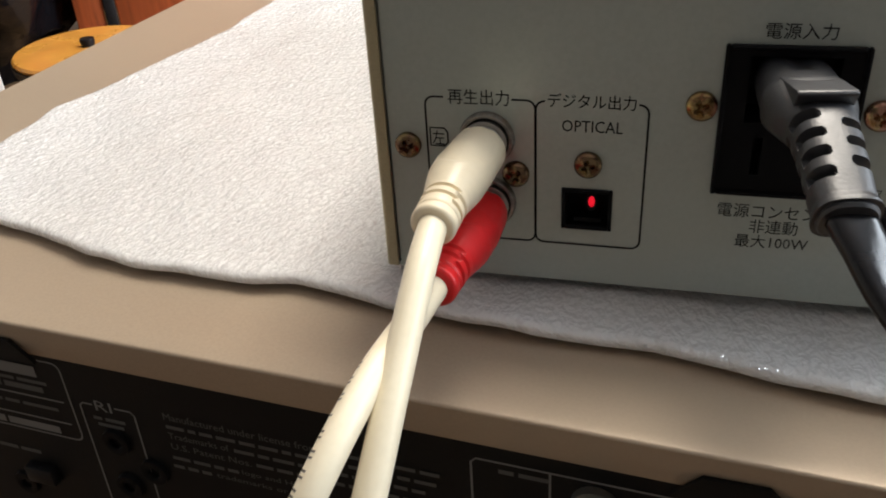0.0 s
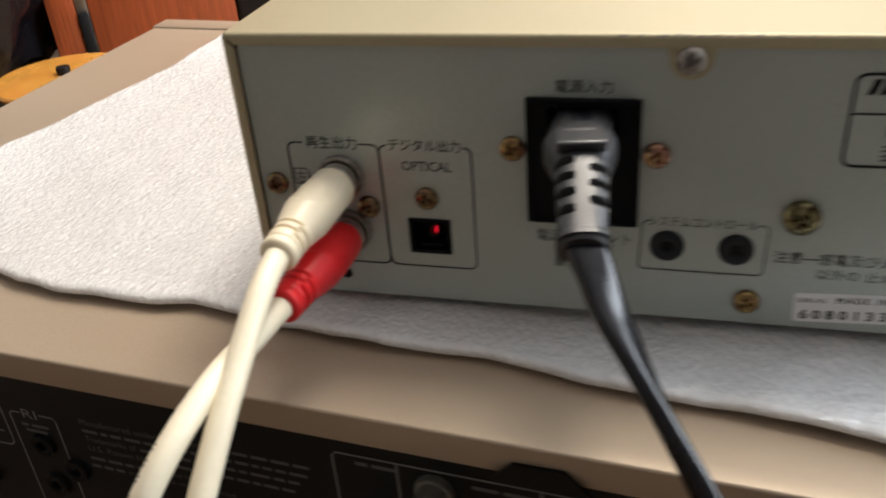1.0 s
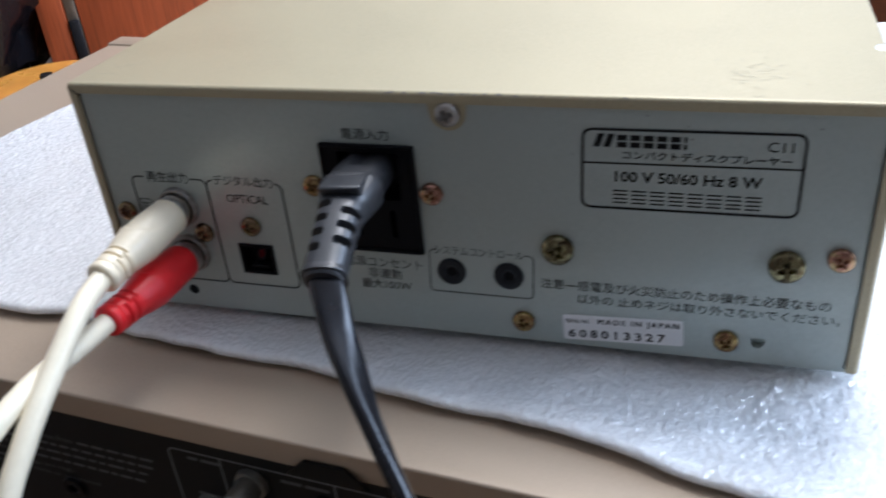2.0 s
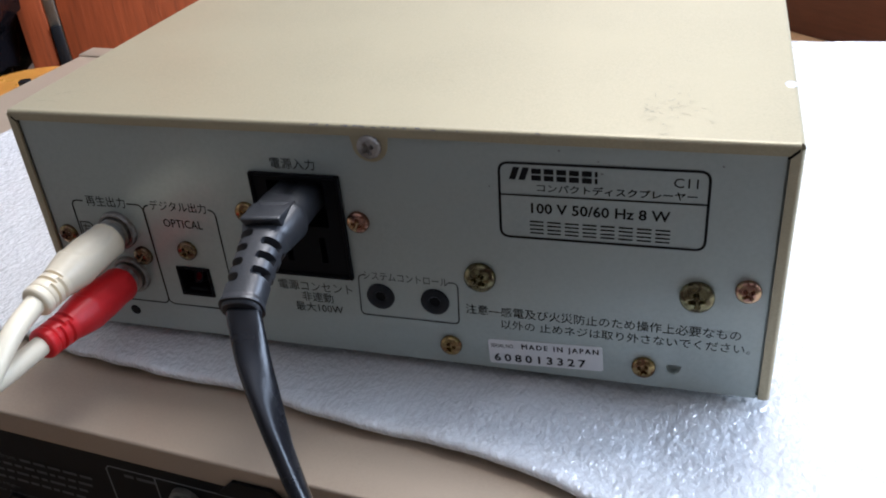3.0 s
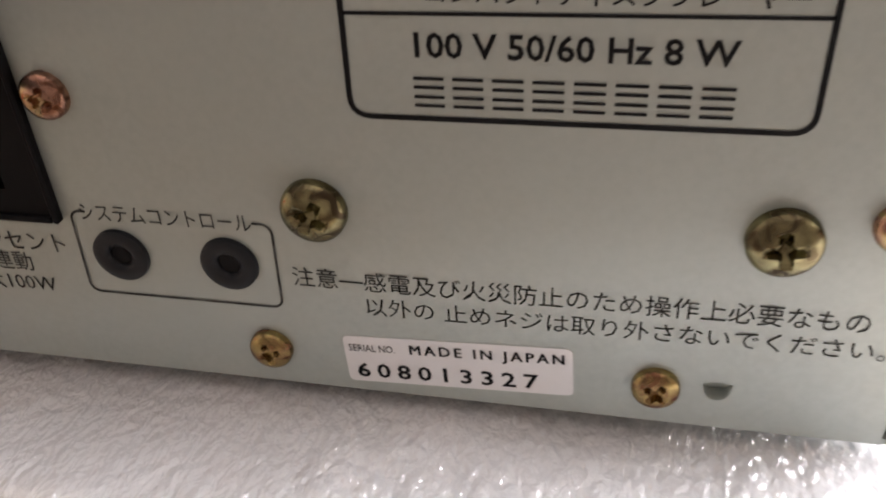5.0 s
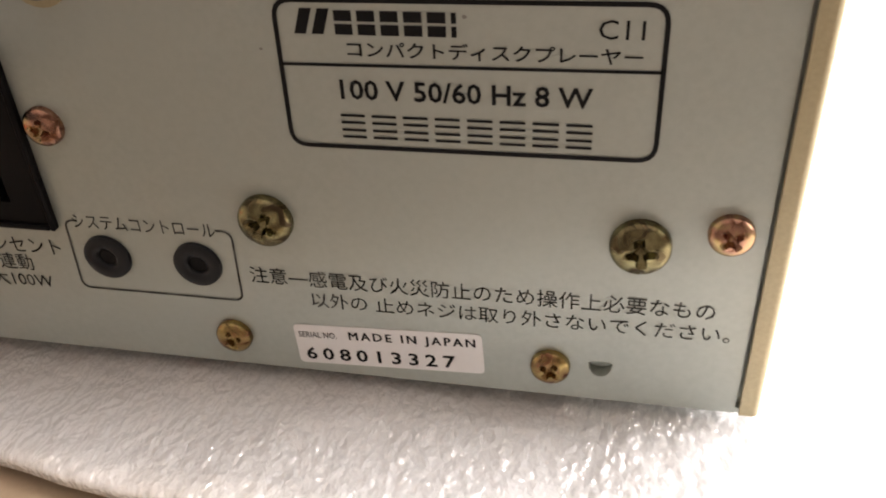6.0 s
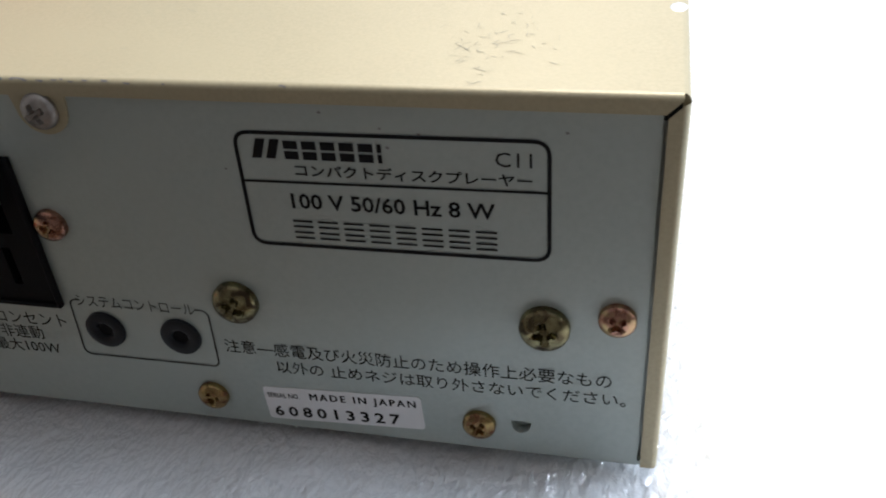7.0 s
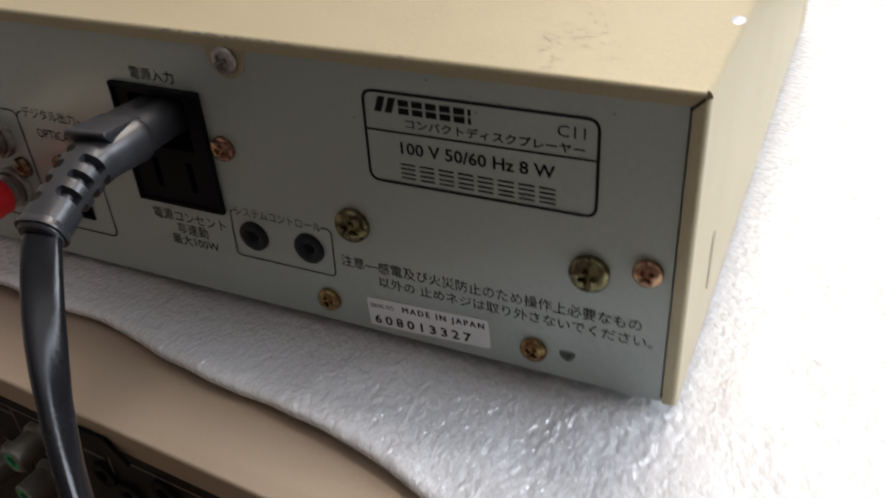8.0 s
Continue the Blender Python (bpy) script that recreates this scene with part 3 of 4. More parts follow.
plate = bmesh.new()
PX = ((X0 + 0.0037, 0.0443, ()), (0.0443, 0.0552, ((0.0210, 0.0305),)), (0.0552, 0.0780, ()), (0.0780, 0.1030, ((0.0334, 0.0650),)), (0.1030, 0.1940, ()), (0.1940, 0.1984, ((0.0104, 0.0146),)), (0.1984, W - 0.0037, ()))
for x0, x1, holes in PX:
    z = LOW - 0.0004
    for h0, h1 in holes:
        box(x0, x1, FACE, FACE + 0.001, z, h0, bm=plate)
        z = h1
    box(x0, x1, FACE, FACE + 0.001, z, TOP - 0.0016, bm=plate)
bmesh.ops.remove_doubles(plate, verts=plate.verts, dist=0.00001)
for x0 in (X0 + 0.0014, W - 0.0042):
    box(x0, x0 + 0.0028, FACE + 0.0018, FACE + 0.0026, LOW - 0.0004, TOP - 0.0016, bm=plate)
    box(x0, x0 + 0.0028, FACE + 0.0002, FACE + 0.0018, LOW - 0.0004, LOW + 0.0006, bm=plate)
panel = part("rear_panel", plate, STEEL, player, "grey zinc coated rear panel with black print", smooth=False)
pf = mesh_of("foot", lathe([(0, 0.0010), (0.0085, 0.0010), (0.0095, 0.0020), (0.0105, LOW + 0.0003), (0, LOW + 0.0003)]), BLACK_PLASTIC)
for fx, fy in ((0.030, 0.030), (0.191, 0.030), (0.030, 0.210), (0.191, 0.210)):
    part("foot", pf, BLACK_PLASTIC, player).location = (fx, fy, 0)


def screw_mesh(name, radius, dome, mat, n=30):
    """A pan head with a cross recess; it looks towards local z."""
    own, grid = bmesh.new(), {}
    for i in range(n + 1):
        for j in range(n + 1):
            x, y = (2 * i / n - 1), (2 * j / n - 1)
            # the square grid is drawn onto a disc
            u, v = x * math.sqrt(1 - y * y / 2), y * math.sqrt(1 - x * x / 2)
            r = math.hypot(u, v)
            h = dome * (0.45 + 0.55 * (1 - min(r, 1) ** 2.6) ** 0.7)
            arm = min(max(abs(u), abs(v)), 1)
            if min(abs(u), abs(v)) < 0.13 and arm < 0.56:
                h -= dome * 0.82 * (1 - arm / 0.62)
            elif r < 0.24:
                h -= dome * 0.55
            grid[i, j] = own.verts.new((u * radius, v * radius, h + 0.0002))
    for i in range(n):
        for j in range(n):
            own.faces.new((grid[i, j], grid[i + 1, j], grid[i + 1, j + 1], grid[i, j + 1]))
    lathe([(radius * 1.03, -0.0002), (radius * 1.03, dome * 0.38), (radius * 0.995, dome * 0.45 + 0.0002)], bm=own)
    return mesh_of(name, own, mat)


big = screw_mesh("screw", 0.0044, 0.0027, OLIVE)
brown = screw_mesh("screw", 0.0031, 0.0020, RUST)
small = screw_mesh("screw", 0.0032, 0.0020, BRASS)
small_red = screw_mesh("screw", 0.0032, 0.0021, COPPER)
silver = screw_mesh("screw", 0.0033, 0.0024, TARNISH)
for sx, sz, me, turn, lab in ((0.0074, 0.0398, brown, 20, "brown plated cross head screw"), (0.0331, 0.0339, brown, 50, "brown plated cross head screw"), (0.0497, 0.0373, brown, 10, "brown plated cross head screw"),
                              (0.0731, 0.0526, small, 35, "brass coloured cross head screw"), (0.1081, 0.0521, small_red, 70, "reddish plated cross head screw"), (0.1146, 0.0758, silver, 25, "silver cross head screw under the top edge"),
                              (0.1425, 0.0373, big, 62, "large brass coloured cross head screw"), (0.2008, 0.0373, big, 8, "large brass coloured cross head screw"), (0.2132, 0.0403, small_red, 40, "reddish plated cross head screw"),
                              (0.1323, 0.0122, small, 15, "brass coloured cross head screw"), (0.1881, 0.0121, small, 55, "brass coloured cross head screw")):
    s = part("screw", me, BRASS, player, lab)
    s.matrix_local = pose(sx, FACE, sz, 90) @ pose(0, 0, 0, 0, 0, turn)
tab = prism([(0.1090, TOP - 0.0026)] + [(0.1146 + 0.0049 * math.cos(radians(a)), 0.0758 + 0.0046 * math.sin(radians(a))) for a in range(180, 361, 15)] + [(0.1200, TOP - 0.0026)], -0.0005, Matrix.Translation((0, FACE, 0)))
part("screw_tab", tab, GOLD, case, "rounded tab of the cover under a screw", smooth=False)
# the panel stays closed; a black disc carries the shade of this hole
part("hole", lathe([(0, 0.00012), (0.0017, 0.00012), (0.0018, 0.0)], pose(0.0235, FACE, 0.0117, 90), 20), INK, panel, "small black disc standing for the shade inside a hole")
scoop = bmesh.new()
lattice = [[None] * 45 for _ in range(45)]
for a in range(45):
    for b in range(45):
        x, z = 0.1940 + 0.0044 * a / 44, 0.0104 + 0.0042 * b / 44
        u, v = (x - 0.1962) / 0.00195, (z - 0.0136) / 0.0031
        inside = v < 0.06 - 0.12 * u * u and u * u + v * v < 1
        lattice[a][b] = scoop.verts.new((x, FACE + (0.0022 * (0.08 - v) if inside else 0.0), z))
for a in range(44):
    for b in range(44):
        scoop.faces.new((lattice[a][b], lattice[a + 1][b], lattice[a + 1][b + 1], lattice[a][b + 1]))
part("punched_dimple", scoop, STEEL, panel, "half round dimple punched into the panel")

# sockets of the player
jackblack = mesh_of("mini_jack", lathe([(0.0016, 0.0001), (0.0017, 0.0005), (0.0021, 0.0009), (0.0025, 0.0010), (0.0036, 0.0010), (0.0042, 0.0007), (0.0043, 0.0)], n=36), JACK_GREY)
# flat black disc in place of the shade inside the jack's opening
bore_shade = mesh_of("bore_shade", lathe([(0.0, 0.00015), (0.0016, 0.00015), (0.0017, 0.0)], n=24), INK)
for jx in (0.1118, 0.1285):
    j = part("mini_jack", jackblack, BLACK_PLASTIC, panel, "black round control socket")
    j.matrix_local = pose(jx, FACE, 0.0272, 90)
    part("bore_shade", bore_shade, INK, j).matrix_local = Matrix()
opt = bmesh.new()
for b in ((0.0438, 0.0447, 0.0203, 0.0310), (0.0546, 0.0555, 0.0203, 0.0310), (0.0447, 0.0546, 0.0300, 0.0310), (0.0447, 0.0546, 0.0203, 0.0213)):
    box(b[0], b[1], FACE - 0.0006, FACE + 0.008, b[2], b[3], 0.0002, 1, opt)
box(0.0443, 0.0553, FACE + 0.006, FACE + 0.0085, 0.0205, 0.0309, bm=opt)
box(0.0468, 0.0529, FACE + 0.0002, FACE + 0.0060, 0.0223, 0.0232, bm=opt)
optical = part("optical_socket", opt, SOCKET_BLACK, player, "square black optical socket with a red glow inside", smooth=False)
# an added shroud lets the red glow be seen only near its axis
aim = Vector((0.0175, -0.189, 0.096)).to_track_quat("Z", "Y").to_matrix().to_4x4()
tube = Matrix.Translation((0.0503, FACE + 0.0052, 0.0250)) @ aim
part("glow_shroud", lathe([(0.0009, 0.0), (0.0009, 0.0052), (0.0014, 0.0052), (0.0014, 0.0)], tube @ Matrix.Diagonal((1, 1.5, 1, 1)), 18), INK, optical)
part("light_pipe", lathe([(0, 0.0003), (0.00070, 0.0003), (0.00075, 0)], tube @ Matrix.Diagonal((1, 1.7, 1, 1)), 18), LENS_RED, optical, "glowing red light outlet")

sock = bmesh.new()
SX = ((0.0770, 0.0818, ()), (0.0818, 0.0843, ((0.0495, 0.0640),)), (0.0843, 0.0862, ((0.0375, 0.0462), (0.0495, 0.0640))), (0.0862, 0.0952, ((0.0495, 0.0640),)), (0.0952, 0.0971, ((0.0375, 0.0462), (0.0495, 0.0640))), (0.0971, 0.0992, ((0.0495, 0.0640),)), (0.0992, 0.1040, ()))
for x0, x1, holes in SX:
    z = 0.0328
    for h0, h1 in holes:
        box(x0, x1, FACE - 0.0008, FACE + 0.010, z, h0, bm=sock)
        z = h1
    box(x0, x1, FACE - 0.0008, FACE + 0.010, z, 0.0660, bm=sock)
bmesh.ops.remove_doubles(sock, verts=sock.verts, dist=0.00001)
box(0.0780, 0.1030, FACE + 0.0098, FACE + 0.0110, 0.0334, 0.0650, bm=sock)
power_socket = part("power_socket", sock, SOCKET_BLACK, player, "black mains inlet above a two slot outlet", smooth=False)
rim = bmesh.new()
for b in ((0.0767, 0.0777, 0.0325, 0.0663), (0.1033, 0.1043, 0.0325, 0.0663), (0.0777, 0.1033, 0.0653, 0.0663), (0.0777, 0.1033, 0.0325, 0.0335)):
    box(b[0], b[1], FACE - 0.0016, FACE, b[2], b[3], 0.0003, 1, rim)
part("rim", rim, SOCKET_BLACK, power_socket, smooth=False)

phono_out = mesh_of("phono_jack", lathe([(0.0, 0.0), (0.0050, 0.0), (0.0052, 0.0010), (0.0055, 0.0018), (0.0061, 0.0018), (0.0064, 0.0014), (0.0065, 0.0)], n=40), TARNISH)
barrel = mesh_of("barrel", lathe([(0.0051, 0.0), (0.0051, 0.0028), (0.0042, 0.0031), (0.0042, 0.0085), (0.0036, 0.0090), (0.0034, 0.0090)], n=36), NICKEL)
for jx, jz in ((0.0264, 0.0425), (0.0266, 0.0262)):
    j = part("phono_jack", phono_out, NICKEL, panel, "nickel phono output socket")
    j.matrix_local = pose(jx, FACE, jz, 90)
    part("barrel", barrel, NICKEL, j).matrix_local = Matrix()

# print on the rear panel
Y = FACE - 0.00012


def pline(pts, w=0.00046, closed=False, mat=INK):
    part("printed_line", line_strip(pts, w, Y, closed), mat, panel, smooth=False)


def corner(x, z, r, a0, a1, k=5):
    return [(x + r * math.cos(radians(a)), z + r * math.sin(radians(a))) for a in np.linspace(a0, a1, k)]


pline([(0.0165, 0.0521)] + corner(0.0141, 0.0501, 0.0020, 90, 180) + corner(0.0141, 0.0180, 0.0020, 180, 270) + corner(0.0356, 0.0180, 0.0020, 270, 360) + corner(0.0356, 0.0501, 0.0020, 0, 90) + [(0.0322, 0.0521)])
pline([(0.0398, 0.0521)] + corner(0.0397, 0.0501, 0.0020, 90, 180) + corner(0.0397, 0.0180, 0.0020, 180, 270) + corner(0.0602, 0.0180, 0.0020, 270, 360) + corner(0.0604, 0.0501, 0.0020, 0, 90) + [(0.0602, 0.0521)])
pline([(0.1080, 0.0342)] + corner(0.1070, 0.0327, 0.0015, 90, 180) + corner(0.1064, 0.0215, 0.0015, 180, 270) + corner(0.1338, 0.0215, 0.0015, 270, 360) + corner(0.1342, 0.0327, 0.0015, 0, 90) + [(0.1330, 0.0342)], 0.00038, mat=INK_WORN)
pline(rounded([(0.1494, 0.0730), (0.2016, 0.0733), (0.2016, 0.0513), (0.1491, 0.0511)], 0.0026), 0.0007, True)
pline([(0.1494, 0.0638), (0.2016, 0.0643)])
pline([(0.0129, 0.0444), (0.0163, 0.0444), (0.0171, 0.0434), (0.0171, 0.0409), (0.0163, 0.0399), (0.0129, 0.0399)], 0.0004, True)
for text, x0, x1, z0, h, bold in (("再生出力", 0.0176, 0.0317, 0.0505, 0.0037, 0.0), ("デジタル出力", 0.0404, 0.0596, 0.0507, 0.0034, 0.0), ("OPTICAL", 0.0436, 0.0570, 0.0451, 0.0028, 0.0),
                                  ("電源入力", 0.0839, 0.0974, 0.0674, 0.0033, 0.0), ("電源コンセント", 0.0788, 0.1029, 0.0265, 0.0035, 0.0), ("非連動", 0.0860, 0.0962, 0.0227, 0.0035, 0.0), ("最大100W", 0.0833, 0.0989, 0.0189, 0.0034, 0.0),
                                  ("システムコントロール", 0.1071, 0.1329, 0.0328, 0.0027, 0.0), ("コンパクトディスクプレーヤー", 0.1592, 0.1989, 0.0651, 0.0024, 0.012),
                                  ("100 V 50/60 Hz 8 W", 0.1575, 0.1928, 0.0587, 0.0031, 0.018), ("C11", 0.1931, 0.1989, 0.0686, 0.0026, 0.0),
                                  ("注意―感電及び火災防止のため操作上必要なもの", 0.1376, 0.2128, 0.0242, 0.0034, 0.0), ("以外の 止めネジは取り外さないでください。", 0.1478, 0.2155, 0.0200, 0.0032, 0.0), ("左", 0.0134, 0.0163, 0.0402, 0.0036, 0.0)):
    lettering(text, x0, x1, z0, h, panel, INK_WORN if text[0] in "シ注以電非最" and z0 < 0.05 else INK, Y, bold=bold)
# the maker's mark and name as plain shapes
mark = bmesh.new()
for x0 in (0.1522, 0.1547):
    mark.faces.new([mark.verts.new((x, Y, z)) for x, z in ((x0 - 0.0003, 0.0683), (x0 + 0.0014, 0.0683), (x0 + 0.0026, 0.0719), (x0 + 0.0009, 0.0719))])
part("maker_mark", mark, INK, panel, smooth=False)
nameb = bmesh.new()
for k in range(6):
    x0 = 0.1578 + k * 0.00322
    wk = 0.0025 if k < 5 else 0.0007
    for z0, z1 in ((0.0683, 0.0698), (0.0702, 0.0717)):
        nameb.faces.new([nameb.verts.new((x, Y, z)) for x, z in ((x0, z0), (x0 + wk, z0), (x0 + wk, z1), (x0, z1))])
part("name_print", nameb, INK, panel, smooth=False)["kind"] = "stuff"
kan = bmesh.new()
for k in range(8):
    x0 = 0.1571 + k * 0.00461
    for z0, z1 in ((0.0526, 0.0530), (0.0537, 0.0541), (0.0549, 0.0553), (0.0560, 0.0564)):
        kan.faces.new([kan.verts.new((x, Y, z)) for x, z in ((x0, z0), (x0 + 0.0036, z0), (x0 + 0.0036, z1), (x0, z1))])
part("name_print", kan, INK, panel, smooth=False)["kind"] = "stuff"
TILT = Matrix.Translation((0.1603, 0, 0.0122)) @ pose(0, 0, 0, 0, -2.5, 0)
sticker = part("sticker", prism(rounded([(-0.0166, 0.0043), (0.0166, 0.0043), (0.0166, -0.0043), (-0.0166, -0.0043)], 0.0010), -0.0001, TILT @ Matrix.Translation((0, FACE - 0.00005, 0))), PAPER, panel, "white serial number sticker", smooth=False)
YS = FACE - 0.00025
for shift in (0.0, 0.00014):
    lettering("MADE IN JAPAN", -0.0067 + shift, 0.0153 + shift, 0.0010, 0.0023, sticker, INK, YS - shift / 5, m=TILT, space=1.35)
lettering("608013327", -0.0151, 0.0117, -0.0034, 0.0028, sticker, INK, YS, bold=0.02, m=TILT, space=1.45)
lettering("SERIAL NO.", -0.0158, -0.0089, 0.0016, 0.0013, sticker, INK, YS, m=TILT)

# marks of wear on the cover, and a side slot whose shade is laid on as colour
CHIP = material("bare_metal_chip", (0.70, 0.76, 0.85), 0.35, 0.3)
SCUFF = material("scuff_dirt", (0.415, 0.375, 0.27), 0.65, 0, 0.3, 900, 0.3, 300)
SLOT = material("slot_shade", (0.33, 0.285, 0.20), 0.6, 0, 0.2, 900, 0.2, 200)
DARK_NICK = material("nick_dirt", (0.22, 0.215, 0.205), 0.7)
sr = random.Random(11)


def stroke(x, y, ang, length, w, z, bm):
    """A thin wandering scratch lying on a level face."""
    pts = []
    for k in range(9):
        pts.append(Vector((x, y)))
        ang += sr.uniform(-0.5, 0.5)
        x, y = x + math.cos(ang) * length / 8, y + math.sin(ang) * length / 8
    prs = []
    for k, p in enumerate(pts):
        d = (pts[min(k + 1, 8)] - pts[max(k - 1, 0)]).normalized()
        o = Vector((-d.y, d.x)) * w * (0.15 + math.sin(math.pi * k / 8)) / 2
        prs.append((bm.verts.new((p.x + o.x, p.y + o.y, z)), bm.verts.new((p.x - o.x, p.y - o.y, z))))
    for a, b in zip(prs, prs[1:]):
        bm.faces.new((a[0], a[1], b[1], b[0]))


scuff = bmesh.new()
for k in range(60):
    stroke(0.190 + sr.gauss(0, 0.0050), 0.021 + sr.gauss(0, 0.0085), sr.uniform(0, 6.28), sr.uniform(0.0008, 0.0034), sr.uniform(0.00010, 0.00026), TOP + 0.00006, scuff)
for k in range(10):
    stroke(sr.uniform(0.02, 0.21), sr.uniform(0.004, 0.12), sr.uniform(0, 6.28), sr.uniform(0.001, 0.004), sr.uniform(0.00012, 0.00025), TOP + 0.00006, scuff)
for p in ((0.004, 0.006), (0.0075, 0.012)):
    stroke(*p, 0.9, 0.009, 0.0003, TOP + 0.00006, scuff)
part("scuff", scuff, SCUFF, case, "grey scuffed spot on the paint", smooth=False)["kind"] = "stuff"
nick = bmesh.new()
for k in range(30):
    x0, w = sr.uniform(0.097, 0.1225) if k < 22 else sr.uniform(0.12, 0.16), sr.uniform(0.0004, 0.0016)
    a0 = radians(sr.uniform(28, 50))
    pts = [(x0, a0), (x0 + w, a0 + 0.05), (x0 + w * 0.8, a0 + 0.26), (x0 + w * 0.2, a0 + 0.22)]
    nick.faces.new([nick.verts.new((px, FRONT + BEND - (BEND + 0.00005) * math.sin(b), TOP - BEND + (BEND + 0.00005) * math.cos(b))) for px, b in pts])
part("edge_nick", nick, DARK_NICK, case, "small dark nicks along the folded edge", smooth=False)["kind"] = "stuff"
spots = bmesh.new()
for x, z, r in ((0.1747, 0.0745, 0.0003), (0.1810, 0.0737, 0.0004), (0.1466, 0.0659, 0.0003), (0.1650, 0.0770, 0.00035), (0.2043, 0.0749, 0.00035), (0.1757, 0.0712, 0.0004)):
    spots.faces.new([spots.verts.new((x + r * sr.uniform(0.6, 1.2) * math.cos(a), Y, z + r * sr.uniform(0.5, 1.0) * math.sin(a))) for a in np.linspace(0, 5.6, 8)])
part("dirt_spot", spots, DARK_NICK, panel, "tiny grey dirt spots", smooth=False)["kind"] = "stuff"
# no opening is cut: a darker strip gives the slot's shade by colour
part("side_slot_shade", prism(rounded([(-0.0020, 0.019), (0.0020, 0.019), (0.0020, 0.0345), (-0.0020, 0.0345)], 0.0016), -0.0002, Matrix.Translation((W, 0.029, 0)) @ pose(0, 0, 0, 0, 0, 90)), SLOT, case, "darker strip standing for the shade of a narrow slot in the cover's side", smooth=False)
part("paint_chip", lathe([(0, 0.00012), (0.0016, 0.0001), (0.0019, 0.0)], Matrix.Translation((W - 0.0018, 0.0375, TOP)) @ Matrix.Diagonal((0.8, 1.3, 1, 1)), 14), CHIP, case, "small pale chip in the paint")

# ---- plugs and cords ----


PRINT_GREY = material("dark_grey_print", (0.12, 0.11, 0.10), 0.6)


def phono_lead(name, body_path, cord_path, plug_mat, label, plug_label, marks=False):
    ob = thing(name, Matrix.Translation(body_path[0]), label, "audio cable", "phono leads")
    off = Vector(body_path[0])
    rel = [Vector(p) - off for p in body_path]
    prof = table_of([(0, 0.0052), (0.02, 0.0058), (0.08, 0.0061), (0.30, 0.0066), (0.48, 0.0064), (0.60, 0.0057), (0.70, 0.0050), (0.90, 0.0048), (0.915, 0.0044), (0.93, 0.0048), (0.975, 0.0048), (0.99, 0.0045), (1.0, 0.0040)])

    def grooves(s, c, sn):
        """Short staggered grooves in the grip: two above and below, two at the sides."""
        turn = math.degrees(math.atan2(abs(sn), c)) - 90
        oval = math.hypot((s - 0.24) / 0.27, turn / 62)
        if oval < 1:
            return 0.055 * min(1.0, (1 - oval) / 0.06)
        for at, side in ((0.735, sn), (0.815, sn), (0.775, c), (0.86, c)):
            if abs(side) > 0.62 and abs(s - at) < 0.017:
                return 0.17 * min(1.0, (0.017 - abs(s - at)) / 0.006) * min(1.0, (abs(side) - 0.62) / 0.12)
        return 0.0

    part("plug", sweep(smooth_path(rel, 0.00028), lambda s: (prof(s), prof(s), 0), 56, dent=grooves), plug_mat, ob, plug_label)
    cp = smooth_path([Vector(p) - off for p in cord_path], 0.003)
    cord = part("cord", sweep(cp, lambda s: (0.0030, 0.0030, 0), 22), WHITE_CORD, ob, "thick off-white cord")
    if marks:
        pr, rm = bmesh.new(), random.Random(3)
        for k in range(9, 34):
            p, t = cp[k], (cp[k + 1] - cp[k - 1]).normalized()
            out = (Vector((-0.75, -0.55, 0.6)) - t * t.dot(Vector((-0.75, -0.55, 0.6)))).normalized()
            w = t.cross(out)
            h = rm.uniform(0.0004, 0.0008)
            for off in ((-0.0006, 0.0005) if rm.random() < 0.7 else (0.0,)):
                q = p + t * off
                pr.faces.new([pr.verts.new(q + out * 0.00302 + w * (a * h) + t * b) for a, b in ((-1, -0.00022), (1, -0.00022), (1, 0.00022), (-1, 0.00022))])
        part("small_print", pr, PRINT_GREY, cord, smooth=False)["kind"] = "stuff"
    return ob


phono_lead("white_phono_lead", [(0.0264, -0.0038, 0.0423), (0.0239, -0.0172, 0.0407), (0.0230, -0.0367, 0.0395)],
           [(0.0230, -0.0357, 0.0396), (0.0237, -0.0475, 0.0376), (0.0239, -0.0628, 0.0298), (0.0237, -0.0788, 0.0195), (0.0223, -0.0930, 0.0045), (0.0190, -0.1055, -0.0253), (0.0127, -0.1160, -0.0800), (0.006, -0.124, -0.180), (0.002, -0.128, -0.50), (-0.004, -0.150, -0.86), (-0.06, -0.22, -0.8968), (-0.16, -0.30, -0.8968)],
           CREAM, "cream phono plug on a thick off-white cord, plugged in", "cream moulded plug with ridges")
phono_lead("red_phono_lead", [(0.0264, -0.0046, 0.0263), (0.0251, -0.0215, 0.0267), (0.0236, -0.0406, 0.0277)],
           [(0.0237, -0.0396, 0.0277), (0.0221, -0.0520, 0.0274), (0.0198, -0.0688, 0.0272), (0.0167, -0.0855, 0.0220), (0.0117, -0.0965, 0.0100), (0.0037, -0.1062, -0.0142), (-0.0054, -0.1140, -0.0609), (-0.012, -0.120, -0.170), (-0.016, -0.124, -0.50), (-0.022, -0.150, -0.86), (-0.09, -0.21, -0.8968), (-0.19, -0.28, -0.8968)],
           RED, "red phono plug on a thick off-white cord, plugged in", "red moulded plug with ridges", True)

pw = Vector((0.0915, 0.004, 0.0580))
power = thing("power_cord", Matrix.Translation(pw), "black mains cord with a moulded plug in the player's inlet", "power cord")
